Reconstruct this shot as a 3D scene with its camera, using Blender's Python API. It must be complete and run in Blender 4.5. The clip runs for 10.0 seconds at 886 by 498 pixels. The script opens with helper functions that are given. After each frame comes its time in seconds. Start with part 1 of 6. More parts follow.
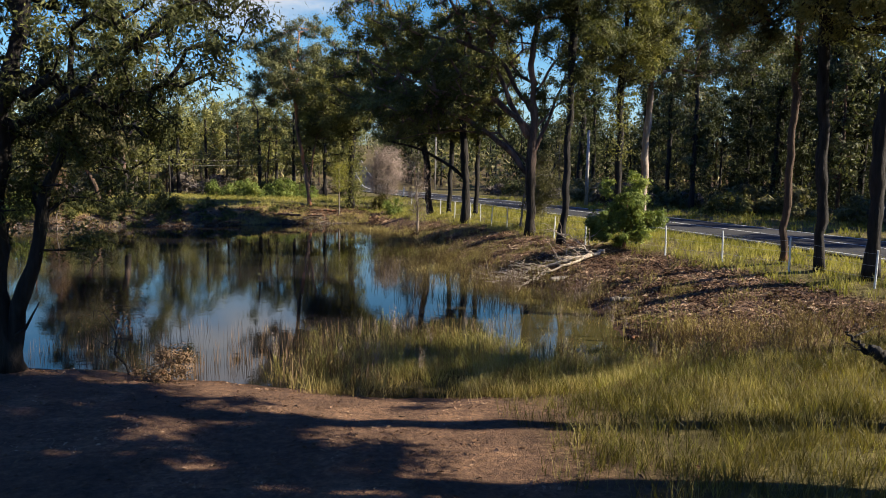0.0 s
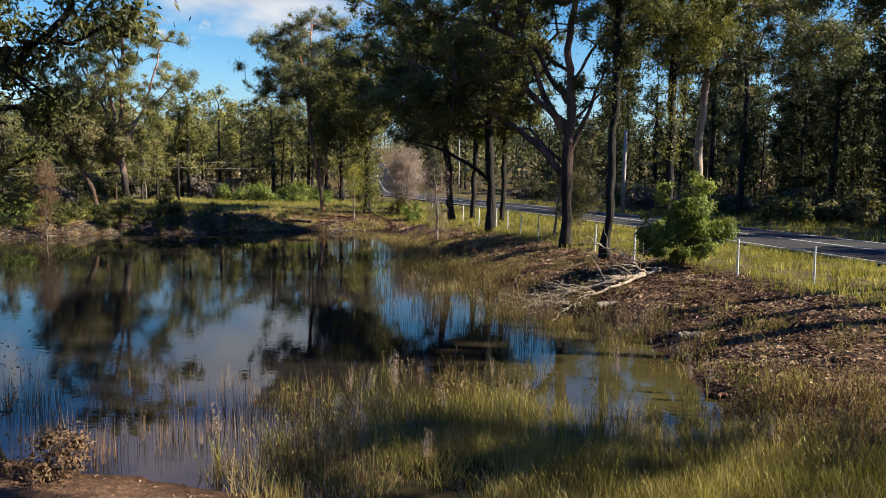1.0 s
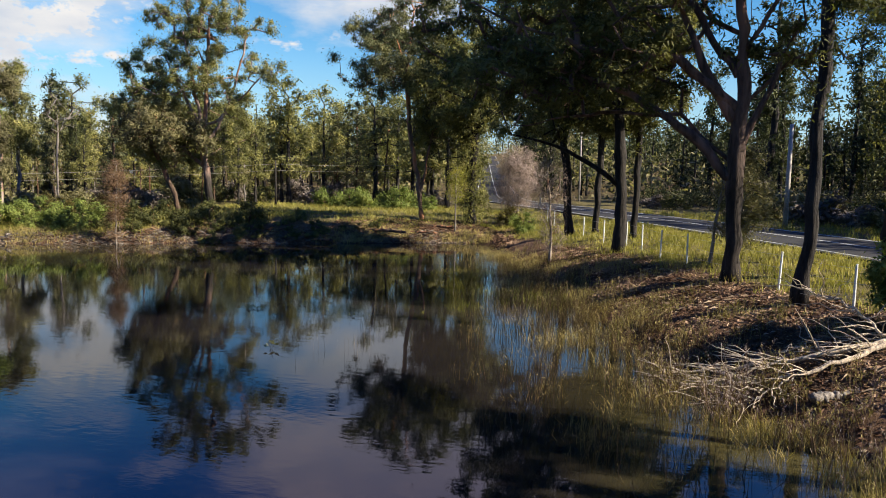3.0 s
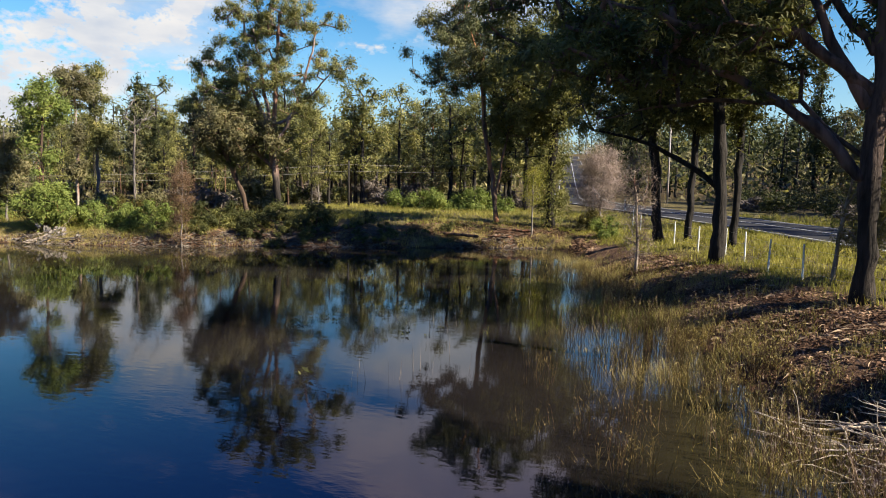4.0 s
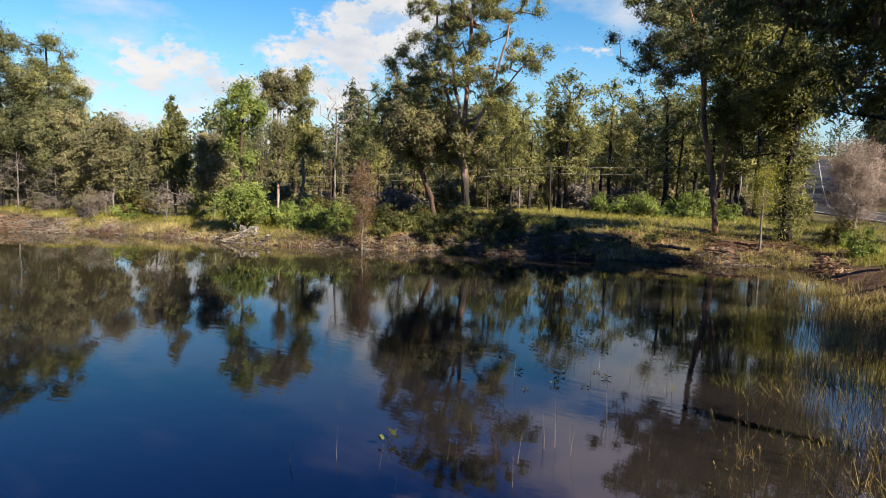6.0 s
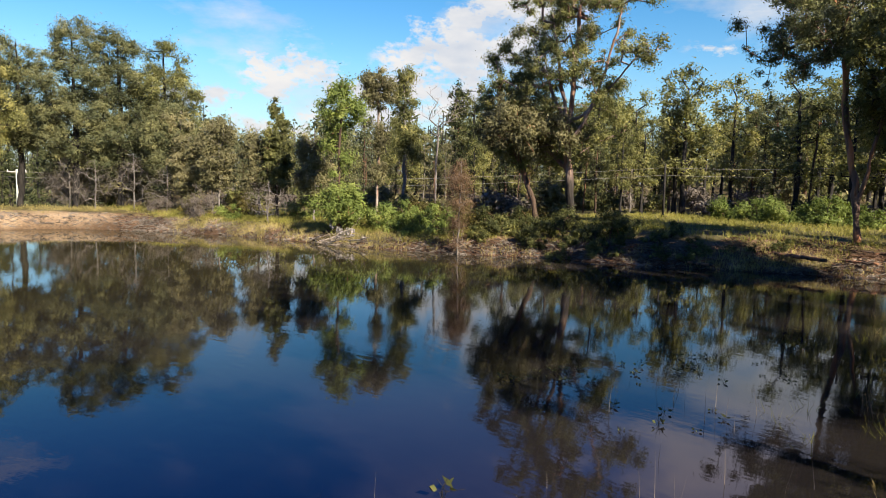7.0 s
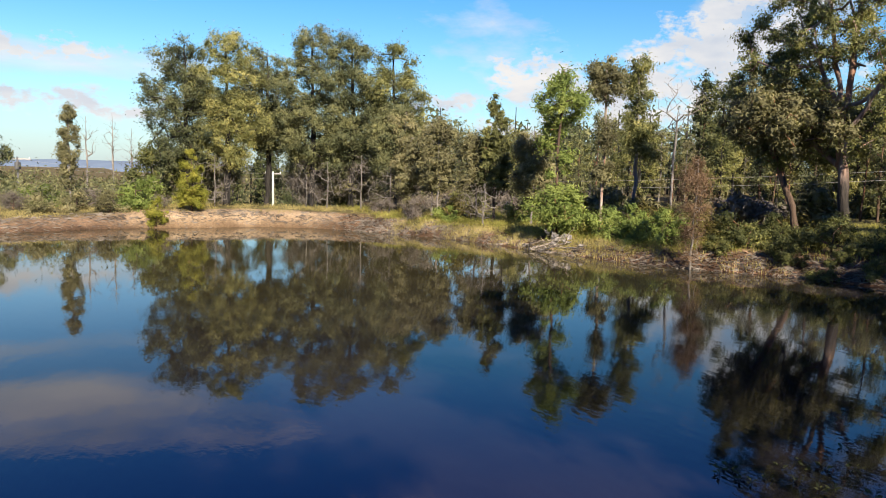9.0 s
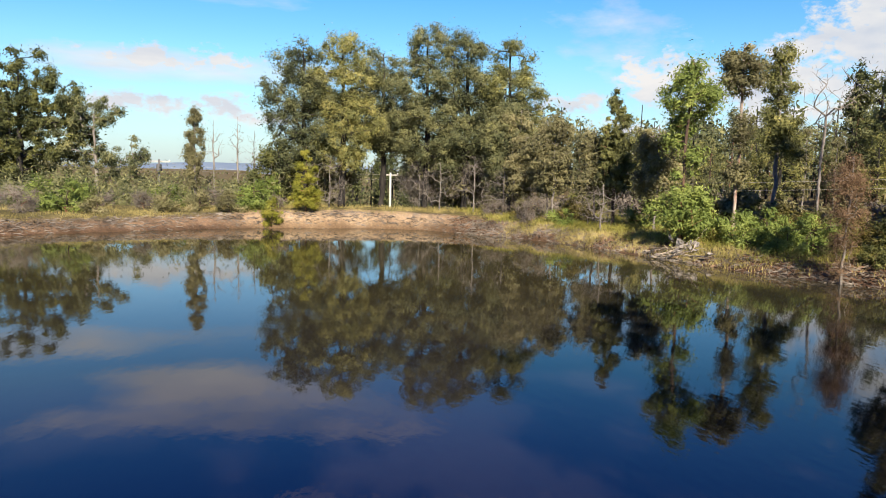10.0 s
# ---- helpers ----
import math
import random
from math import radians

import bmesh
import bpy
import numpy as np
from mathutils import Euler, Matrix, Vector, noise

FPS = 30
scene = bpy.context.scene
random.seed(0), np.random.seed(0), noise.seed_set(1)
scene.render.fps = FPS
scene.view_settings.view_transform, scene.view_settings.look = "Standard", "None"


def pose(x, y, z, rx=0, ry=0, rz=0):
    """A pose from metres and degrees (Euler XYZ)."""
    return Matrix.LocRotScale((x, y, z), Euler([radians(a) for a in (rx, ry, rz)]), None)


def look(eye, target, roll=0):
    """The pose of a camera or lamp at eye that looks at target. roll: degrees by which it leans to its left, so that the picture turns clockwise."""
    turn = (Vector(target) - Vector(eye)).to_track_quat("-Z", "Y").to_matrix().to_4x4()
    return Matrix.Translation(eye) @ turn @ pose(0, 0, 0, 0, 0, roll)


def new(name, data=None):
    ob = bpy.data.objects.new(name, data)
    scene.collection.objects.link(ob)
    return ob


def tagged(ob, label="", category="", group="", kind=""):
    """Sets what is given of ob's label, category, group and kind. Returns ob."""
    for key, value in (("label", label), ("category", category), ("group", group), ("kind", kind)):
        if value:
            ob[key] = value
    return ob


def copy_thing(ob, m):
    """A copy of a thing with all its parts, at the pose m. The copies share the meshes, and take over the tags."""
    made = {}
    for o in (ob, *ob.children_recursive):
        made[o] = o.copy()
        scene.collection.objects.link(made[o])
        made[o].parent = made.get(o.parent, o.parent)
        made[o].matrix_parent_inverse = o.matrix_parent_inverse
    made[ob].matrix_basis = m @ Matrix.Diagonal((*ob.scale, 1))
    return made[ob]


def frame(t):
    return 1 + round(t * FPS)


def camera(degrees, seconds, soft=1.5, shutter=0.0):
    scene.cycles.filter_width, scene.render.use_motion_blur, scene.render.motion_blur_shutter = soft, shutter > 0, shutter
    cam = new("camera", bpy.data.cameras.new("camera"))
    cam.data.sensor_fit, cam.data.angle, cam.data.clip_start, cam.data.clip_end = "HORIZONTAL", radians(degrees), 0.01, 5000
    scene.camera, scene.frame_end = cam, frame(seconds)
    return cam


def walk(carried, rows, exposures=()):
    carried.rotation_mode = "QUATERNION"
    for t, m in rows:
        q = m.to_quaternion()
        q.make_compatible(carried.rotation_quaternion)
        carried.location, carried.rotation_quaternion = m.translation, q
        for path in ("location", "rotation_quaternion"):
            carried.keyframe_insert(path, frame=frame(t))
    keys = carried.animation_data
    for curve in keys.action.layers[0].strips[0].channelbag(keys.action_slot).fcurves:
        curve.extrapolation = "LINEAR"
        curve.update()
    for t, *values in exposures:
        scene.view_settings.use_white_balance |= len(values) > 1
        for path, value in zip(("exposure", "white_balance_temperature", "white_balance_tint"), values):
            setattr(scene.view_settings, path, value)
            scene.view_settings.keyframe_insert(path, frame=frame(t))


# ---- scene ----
cam = camera(64.3, 10.0, 0.95)
PATH = [
    (0, (0.1, 0.229, 4.166), (0.015, 2.215, 3.945), 0.9),
    (0.5, (0.057, 2.513, 4.157), (-0.047, 4.498, 3.939), 0.9),
    (1, (0.016, 4.729, 4.091), (-0.139, 6.712, 3.879), 0.8),
    (1.5, (-0.034, 6.866, 4.06), (-0.255, 8.843, 3.851), 0.9),
    (2, (-0.092, 8.841, 4.026), (-0.39, 10.808, 3.821), 0.9),
    (2.5, (-0.222, 10.567, 3.972), (-0.612, 12.519, 3.771), 1.1),
    (4, (-0.724, 14.801, 3.97), (-1.427, 16.663, 3.767), 1.1),
    (4.5, (-0.854, 15.992, 3.919), (-1.692, 17.796, 3.717), 1.2),
    (5, (-0.977, 17.194, 3.886), (-1.954, 18.927, 3.684), 1.2),
    (5.5, (-1.117, 18.303, 3.863), (-2.228, 19.953, 3.66), 1.2),
    (7, (-2.273, 21.125, 3.672), (-3.736, 22.474, 3.474), 1.4),
    (7.5, (-2.799, 22.029, 3.631), (-4.367, 23.255, 3.433), 1.4),
    (8, (-3.333, 22.819, 3.583), (-5.0, 23.906, 3.383), 1.5),
    (8.5, (-3.936, 23.48, 3.574), (-5.689, 24.421, 3.371), 1.5),
    (9, (-4.559, 24.08, 3.618), (-6.385, 24.869, 3.41), 1.4),
    (9.5, (-5.241, 24.637, 3.562), (-7.127, 25.267, 3.354), 1.4),
    (10, (-6.041, 25.225, 3.572), (-7.975, 25.688, 3.361), 1.4),
]
walk(cam, [(t, look(eye, target, roll)) for t, eye, target, roll in PATH])

# ---- world, sun, exposure ----
SUN_DIR = Vector((0.78, -0.04, 0.51)).normalized()
world = bpy.data.worlds.new("world")
scene.world = world
world.use_nodes = True


class Net:
    """A small helper for node trees."""

    def __init__(self, tree):
        self.t = tree
        tree.nodes.clear()

    def n(self, kind, **kw):
        nd = self.t.nodes.new(kind)
        for k, v in kw.items():
            if k == "op":
                nd.operation = v
            elif k == "blend":
                nd.blend_type = v
        return nd

    def link(self, a, b):
        self.t.links.new(a, b)

    def put(self, socket, value):
        if isinstance(value, bpy.types.NodeSocket):
            self.t.links.new(value, socket)
        else:
            socket.default_value = value

    def math(self, op, a, b=0.0, clamp=False):
        nd = self.n("ShaderNodeMath", op=op)
        nd.use_clamp = clamp
        self.put(nd.inputs[0], a)
        self.put(nd.inputs[1], b)
        return nd.outputs[0]

    def ramp(self, fac, stops):
        nd = self.n("ShaderNodeValToRGB")
        els = nd.color_ramp.elements
        while len(els) < len(stops):
            els.new(0.5)
        for el, (p, c) in zip(els, stops):
            el.position = p
            el.color = (*c, 1) if len(c) == 3 else c
        self.put(nd.inputs[0], fac)
        return nd.outputs[0]

    def noise(self, vec, scale, detail=4.0, rough=0.55):
        nd = self.n("ShaderNodeTexNoise")
        if vec is not None:
            self.put(nd.inputs["Vector"], vec)
        nd.inputs["Scale"].default_value = scale
        nd.inputs["Detail"].default_value = detail
        nd.inputs["Roughness"].default_value = rough
        return nd.outputs["Fac"]

    def mix(self, fac, a, b, blend="MIX"):
        nd = self.n("ShaderNodeMix")
        nd.data_type = "RGBA"
        nd.blend_type = blend
        self.put(nd.inputs[0], fac)
        self.put(nd.inputs[6], a if isinstance(a, bpy.types.NodeSocket) else (*a, 1))
        self.put(nd.inputs[7], b if isinstance(b, bpy.types.NodeSocket) else (*b, 1))
        return nd.outputs[2]

    def bump(self, height, strength, distance):
        nd = self.n("ShaderNodeBump")
        nd.inputs["Strength"].default_value = strength
        nd.inputs["Distance"].default_value = distance
        self.put(nd.inputs["Height"], height)
        return nd.outputs[0]


SKY_STRENGTH, CLOUD_LIGHT = 0.046, 5.7


def make_sky():
    w = Net(world.node_tree)
    out, bg = w.n("ShaderNodeOutputWorld"), w.n("ShaderNodeBackground")
    sky = w.n("ShaderNodeTexSky")
    sky.sky_type = "NISHITA"
    sky.sun_disc = False
    sky.sun_elevation = math.asin(SUN_DIR.z)
    sky.sun_rotation = math.atan2(SUN_DIR.x, SUN_DIR.y)
    sky.altitude = 60
    sky.air_density = 1.0
    sky.dust_density = 0.05
    sky.ozone_density = 2.0
    co = w.n("ShaderNodeTexCoord").outputs["Generated"]
    sep = w.n("ShaderNodeSeparateXYZ")
    w.link(co, sep.inputs[0])
    az = w.math("ARCTAN2", w.math("MULTIPLY", sep.outputs[0], -1.0), sep.outputs[1])
    el = w.math("ARCSINE", sep.outputs[2])
    # clouds lie in a sheet: stretch them towards the horizon
    flat = w.n("ShaderNodeCombineXYZ")
    w.put(flat.inputs[0], w.math("ADD", w.math("MULTIPLY", az, 2.6), w.math("MULTIPLY", w.math("MINIMUM", az, 1.25), 2.2)))
    w.put(flat.inputs[1], w.math("MULTIPLY", el, 11.5))
    flat.inputs[2].default_value = 3.1
    big = w.noise(flat.outputs[0], 1.0, 7.0, 0.56)

    def bank(a0, e0, wa, we, k):
        da = w.math("DIVIDE", w.math("SUBTRACT", az, radians(a0)), radians(wa))
        de = w.math("DIVIDE", w.math("SUBTRACT", el, radians(e0)), radians(we))
        d2 = w.math("ADD", w.math("MULTIPLY", da, da), w.math("MULTIPLY", de, de))
        return w.math("MULTIPLY", w.math("SUBTRACT", 1.0, d2, True), k)

    cover = w.math("ADD", bank(50, 7, 21, 8, 0.16), bank(40, 16, 16, 5, 0.20))
    cover = w.math("ADD", cover, w.math("ADD", bank(100, 5, 18, 5, 0.05), w.math("ADD", bank(98, 12.5, 18, 1.8, 0.25), bank(96, 7.5, 22, 1.8, 0.24))))
    cover = w.math("ADD", cover, bank(97, 16, 8, 2, 0.16))
    cover = w.math("ADD", cover, bank(20, 13, 11, 6, 0.19))
    cover = w.math("ADD", cover, bank(16, 23, 24, 10, 0.42))
    cover = w.math("ADD", cover, w.math("ADD", bank(92, 19, 18, 5, 0.22), bank(75, 27, 30, 4, 0.12)))
    amount = w.math("SUBTRACT", w.math("ADD", big, cover), 0.62)
    cloud = w.math("MULTIPLY", amount, 5.0, True)
    cloud = w.math("MULTIPLY", cloud, 0.85)
    shade = w.noise(flat.outputs[0], 2.2, 4.0)
    ccol = w.ramp(shade, [(0.3, (0.70, 0.76, 0.86)), (0.65, (1.0, 0.98, 0.96))])
    # heaped clouds over the north-west
    heap = w.n("ShaderNodeCombineXYZ")
    w.put(heap.inputs[0], w.math("MULTIPLY", az, 9.0))
    w.put(heap.inputs[1], w.math("MULTIPLY", el, 14.0))
    heap.inputs[2].default_value = 1.7
    lump = w.noise(heap.outputs[0], 1.9, 9.0, 0.62)
    mass = bank(59.5, 8.2, 4.8, 3.6, 1.0)
    for b in ((54, 5.5, 9, 2.6, 0.9), (48.5, 8.5, 5.5, 5.2, 1.0), (44.5, 12.8, 4, 2.2, 0.9), (40, 13.5, 6, 3.2, 0.9), (66.5, 5.6, 5, 1.4, 0.8), (39, 8, 5, 1.5, 0.7), (25.5, 10.3, 4.5, 1.3, 0.6), (97, 8.2, 10, 1.5, 0.7), (95, 4.6, 12, 1.6, 0.7), (53, 3.2, 20, 3.2, 0.62), (44, 10, 9, 4, 0.7)):
        mass = w.math("MAXIMUM", mass, bank(*b))
    pile = w.math("MULTIPLY", w.math("SUBTRACT", w.math("ADD", mass, w.math("MULTIPLY", w.math("SUBTRACT", lump, 0.5), 4.2)), 0.40), 2.4, True)
    cloud = w.math("MAXIMUM", cloud, w.math("MULTIPLY", pile, w.math("MULTIPLY", mass, 2.2, True)))
    lit = w.mix(1.0, ccol, (CLOUD_LIGHT,) * 3, "MULTIPLY")
    hue = w.n("ShaderNodeHueSaturation")
    hue.inputs["Saturation"].default_value = 1.42
    hue.inputs["Hue"].default_value = 0.499
    w.link(sky.outputs[0], hue.inputs["Color"])
    haze = w.math("SUBTRACT", 1.0, w.math("DIVIDE", w.math("ABSOLUTE", el), radians(9)), True)
    clear = w.mix(w.math("MULTIPLY", haze, 0.80), hue.outputs[0], (1.75, 3.2, 4.6))
    high = w.math("DIVIDE", w.math("SUBTRACT", el, radians(15)), radians(11), True)
    clear = w.mix(high, clear, w.mix(1.0, clear, (1.30, 0.95, 1.60), "MULTIPLY"))
    lit = w.mix(high, lit, w.mix(1.0, lit, (1.34, 1.16, 1.50), "MULTIPLY"))
    col = w.mix(cloud, clear, lit)
    w.link(col, bg.inputs[0])
    bg.inputs[1].default_value = SKY_STRENGTH
    w.link(bg.outputs[0], out.inputs[0])


make_sky()
sun_data = bpy.data.lights.new("sun", "SUN")
sun_data.energy, sun_data.angle, sun_data.color = 5.0, radians(0.53), (1.0, 0.90, 0.74)
sun = new("sun", sun_data)
sun.matrix_world = look(SUN_DIR * 200, (0, 0, 0))
scene.view_settings.exposure = 1.80


# ---- materials ----
def material(name):
    m = bpy.data.materials.new(name)
    m.use_nodes = True
    return m, Net(m.node_tree)


def finish(w, shader):
    out = w.n("ShaderNodeOutputMaterial")
    w.link(shader, out.inputs[0])


def principled(w, color, rough=0.8, normal=None, spec=0.3, **kw):
    b = w.n("ShaderNodeBsdfPrincipled")
    w.put(b.inputs["Base Color"], color if isinstance(color, bpy.types.NodeSocket) else (*color, 1))
    w.put(b.inputs["Roughness"], rough)
    b.inputs["Specular IOR Level"].default_value = spec
    if normal is not None:
        w.link(normal, b.inputs["Normal"])
    for k, v in kw.items():
        w.put(b.inputs[k], v)
    return b.outputs[0]


def leaf_material(name, dark, mid, light, translucent=0.36, rough=0.65, spec=0.12):
    m, w = material(name)
    geo = w.n("ShaderNodeNewGeometry")
    obj = w.n("ShaderNodeTexCoord").outputs["Object"]
    patch = w.noise(obj, 0.9, 2.0, 0.5)
    mixv = w.math("ADD", w.math("MULTIPLY", geo.outputs["Random Per Island"], 0.16), w.math("SUBTRACT", w.math("MULTIPLY", patch, 1.5), 0.26))
    info = w.n("ShaderNodeObjectInfo")
    mixv = w.math("ADD", mixv, w.math("MULTIPLY", w.math("SUBTRACT", info.outputs["Random"], 0.5), 0.22))
    col = w.ramp(mixv, [(0.15, dark), (0.55, mid), (0.95, light)])
    p = principled(w, col, rough, None, spec)
    tr = w.n("ShaderNodeBsdfTranslucent")
    w.link(w.mix(1.0, col, (1.25, 1.3, 0.7), "MULTIPLY"), tr.inputs[0])
    mx = w.n("ShaderNodeMixShader")
    mx.inputs[0].default_value = translucent
    w.link(p, mx.inputs[1])
    w.link(tr.outputs[0], mx.inputs[2])
    finish(w, mx.outputs[0])
    return m


def bark_material(name, dark, light, scale=7.0, rough=0.9, patches=None, char=0.0):
    m, w = material(name)
    obj = w.n("ShaderNodeTexCoord").outputs["Object"]
    mp = w.n("ShaderNodeMapping")
    mp.inputs["Scale"].default_value = (1, 1, 0.18)
    w.link(obj, mp.inputs[0])
    f = w.noise(mp.outputs[0], scale, 6.0, 0.65)
    c = w.ramp(f, [(0.3, dark), (0.7, light)])
    if patches:
        big = w.noise(mp.outputs[0], 1.7, 3.0)
        k = w.ramp(big, [(0.5, (0, 0, 0)), (0.6, (1, 1, 1))])
        c = w.mix(k, c, patches)
    if char:
        # the foot of the trunk is blackened by an old fire
        sep = w.n("ShaderNodeSeparateXYZ")
        w.link(obj, sep.inputs[0])
        up = w.math("ADD", w.math("DIVIDE", sep.outputs[2], char * 2), w.math("MULTIPLY", w.math("SUBTRACT", w.noise(mp.outputs[0], 3.0, 4.0), 0.5), 0.5))
        c = w.mix(w.ramp(up, [(0.32, (1, 1, 1)), (0.68, (0, 0, 0))]), c, w.ramp(f, [(0.3, (0.006, 0.0055, 0.005)), (0.7, (0.04, 0.032, 0.026))]))
    finish(w, principled(w, c, rough, w.bump(f, 1.0, 0.09), 0.15))
    return m


def plain_material(name, a, b, scale=8.0, rough=0.7, spec=0.3, bump=0.3, metallic=0.0):
    m, w = material(name)
    obj = w.n("ShaderNodeTexCoord").outputs["Object"]
    f = w.noise(obj, scale, 6.0, 0.6)
    g = w.noise(obj, scale * 0.13, 3.0)
    c = w.ramp(w.math("ADD", w.math("MULTIPLY", f, 0.6), w.math("MULTIPLY", g, 0.4)), [(0.32, a), (0.68, b)])
    finish(w, principled(w, c, rough, w.bump(f, bump, 0.01), spec, Metallic=metallic))
    return m


M_GUM = leaf_material("gum_leaf", (0.036, 0.039, 0.018), (0.126, 0.125, 0.044), (0.310, 0.276, 0.098))
# dark leaf; on the near tree and fence-side gums it also carries their shade
M_DARK = leaf_material("dark_leaf", (0.020, 0.025, 0.010), (0.072, 0.075, 0.025), (0.205, 0.190, 0.060), 0.3)
# darker leaf copy: the deep shade of these woods is put into its colour
M_WOODSHADE = leaf_material("woodland_shade_leaf", (0.012, 0.016, 0.007), (0.036, 0.042, 0.016), (0.090, 0.094, 0.034), 0.15, 0.7, 0.1)
# darkened copy of the gum leaf: the crowns' shade is mixed into its colour
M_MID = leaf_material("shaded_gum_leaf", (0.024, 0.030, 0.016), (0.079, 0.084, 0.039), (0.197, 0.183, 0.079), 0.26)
M_PINKTWIG = leaf_material("pink_twig", (0.110, 0.080, 0.066), (0.220, 0.165, 0.140), (0.360, 0.280, 0.240), 0.1)
M_OLIVE = leaf_material("olive_leaf", (0.045, 0.041, 0.022), (0.131, 0.119, 0.058), (0.267, 0.230, 0.120))
M_LIME = leaf_material("bright_leaf", (0.042, 0.059, 0.014), (0.116, 0.145, 0.034), (0.239, 0.262, 0.070), 0.32)
M_YELLOW = leaf_material("yellow_leaf", (0.071, 0.078, 0.012), (0.155, 0.152, 0.022), (0.262, 0.231, 0.044), 0.3)
M_BROWN = leaf_material("brown_leaf", (0.055, 0.034, 0.020), (0.120, 0.074, 0.042), (0.210, 0.140, 0.085), 0.2)
M_GREYTWIG = leaf_material("grey_twig", (0.050, 0.041, 0.033), (0.110, 0.091, 0.074), (0.190, 0.160, 0.133), 0.1)
M_STRAW = leaf_material("straw_blade", (0.095, 0.080, 0.026), (0.210, 0.170, 0.062), (0.360, 0.290, 0.120), 0.25, 0.6)
M_REED = leaf_material("reed_blade", (0.050, 0.036, 0.013), (0.150, 0.108, 0.036), (0.350, 0.262, 0.100), 0.25, 0.6)
M_GRASS = leaf_material("green_blade", (0.021, 0.021, 0.007), (0.063, 0.053, 0.014), (0.172, 0.136, 0.038), 0.3, 0.55)
M_VERGE = leaf_material("verge_blade", (0.078, 0.078, 0.016), (0.178, 0.166, 0.035), (0.320, 0.276, 0.085), 0.3, 0.55)

M_BURNT = bark_material("burnt_bark", (0.006, 0.0055, 0.005), (0.035, 0.030, 0.026))
M_BROWNBARK = bark_material("brown_bark", (0.022, 0.015, 0.011), (0.095, 0.062, 0.042), patches=(0.20, 0.095, 0.050))
M_PALEBARK = bark_material("pale_bark", (0.12, 0.09, 0.07), (0.34, 0.28, 0.23), 5.0, 0.8, (0.17, 0.075, 0.045))
M_PINKBARK = bark_material("pink_bark", (0.085, 0.058, 0.045), (0.30, 0.215, 0.175), 5.0, 0.8, (0.19, 0.095, 0.058), 3.0)
M_ORANGEBARK = bark_material("orange_bark", (0.045, 0.028, 0.020), (0.17, 0.115, 0.085), 5.0, 0.8, (0.34, 0.155, 0.080))
M_SCORCHED = bark_material("scorched_bark", (0.030, 0.020, 0.016), (0.150, 0.100, 0.080), 7.0, 0.9, (0.21, 0.125, 0.095), 3.6)
M_GREYBARK = bark_material("grey_bark", (0.07, 0.06, 0.05), (0.22, 0.19, 0.165))
M_DEADWOOD = bark_material("bleached_wood", (0.22, 0.17, 0.12), (0.46, 0.38, 0.29), 9.0, 0.85)
M_POST = plain_material("white_post", (0.42, 0.42, 0.40), (0.66, 0.66, 0.63), 20, 0.6)
M_POLE = plain_material("weathered_pole", (0.16, 0.14, 0.12), (0.36, 0.33, 0.29), 9, 0.85)
M_PALEPOLE = plain_material("pale_pole", (0.20, 0.21, 0.17), (0.34, 0.35, 0.29), 9, 0.8)
M_WIRE = plain_material("wire", (0.20, 0.20, 0.19), (0.42, 0.42, 0.40), 30, 0.5)
M_PALEWIRE = plain_material("cable", (0.22, 0.20, 0.18), (0.34, 0.31, 0.28), 3, 0.5)
M_PAINT = plain_material("road_paint", (0.22, 0.22, 0.21), (0.50, 0.50, 0.48), 14, 0.7)
M_STEEL = plain_material("dark_steel", (0.03, 0.03, 0.03), (0.09, 0.085, 0.08), 12, 0.6)
M_ROCK = plain_material("rubble", (0.065, 0.054, 0.046), (0.25, 0.22, 0.195), 7, 0.9)
M_CHIP = leaf_material("litter_chip", (0.030, 0.016, 0.009), (0.098, 0.055, 0.032), (0.300, 0.200, 0.130), 0.0, 0.85, 0.1)

M_PALECHIP = plain_material("pale_bark_chip", (0.13, 0.090, 0.060), (0.30, 0.225, 0.155), 3.0, 0.9, 0.1, 0.2)
# the blue haze of distance is painted into the hills' colour
M_HILL = plain_material("haze_tinted_hill", (0.095, 0.120, 0.160), (0.120, 0.150, 0.190), 0.02, 1.0, 0.0, 0.0)


def road_material():
    m, w = material("asphalt")
    obj = w.n("ShaderNodeTexCoord").outputs["Object"]
    f = w.noise(obj, 40, 4.0, 0.7)
    g = w.noise(obj, 0.5, 4.0)
    c = w.ramp(w.math("ADD", w.math("MULTIPLY", f, 0.4), w.math("MULTIPLY", g, 0.6)), [(0.35, (0.019, 0.019, 0.020)), (0.65, (0.040, 0.039, 0.038))])
    finish(w, principled(w, c, 0.9, w.bump(f, 0.4, 0.01), 0.08))
    return m


M_ROAD = road_material()


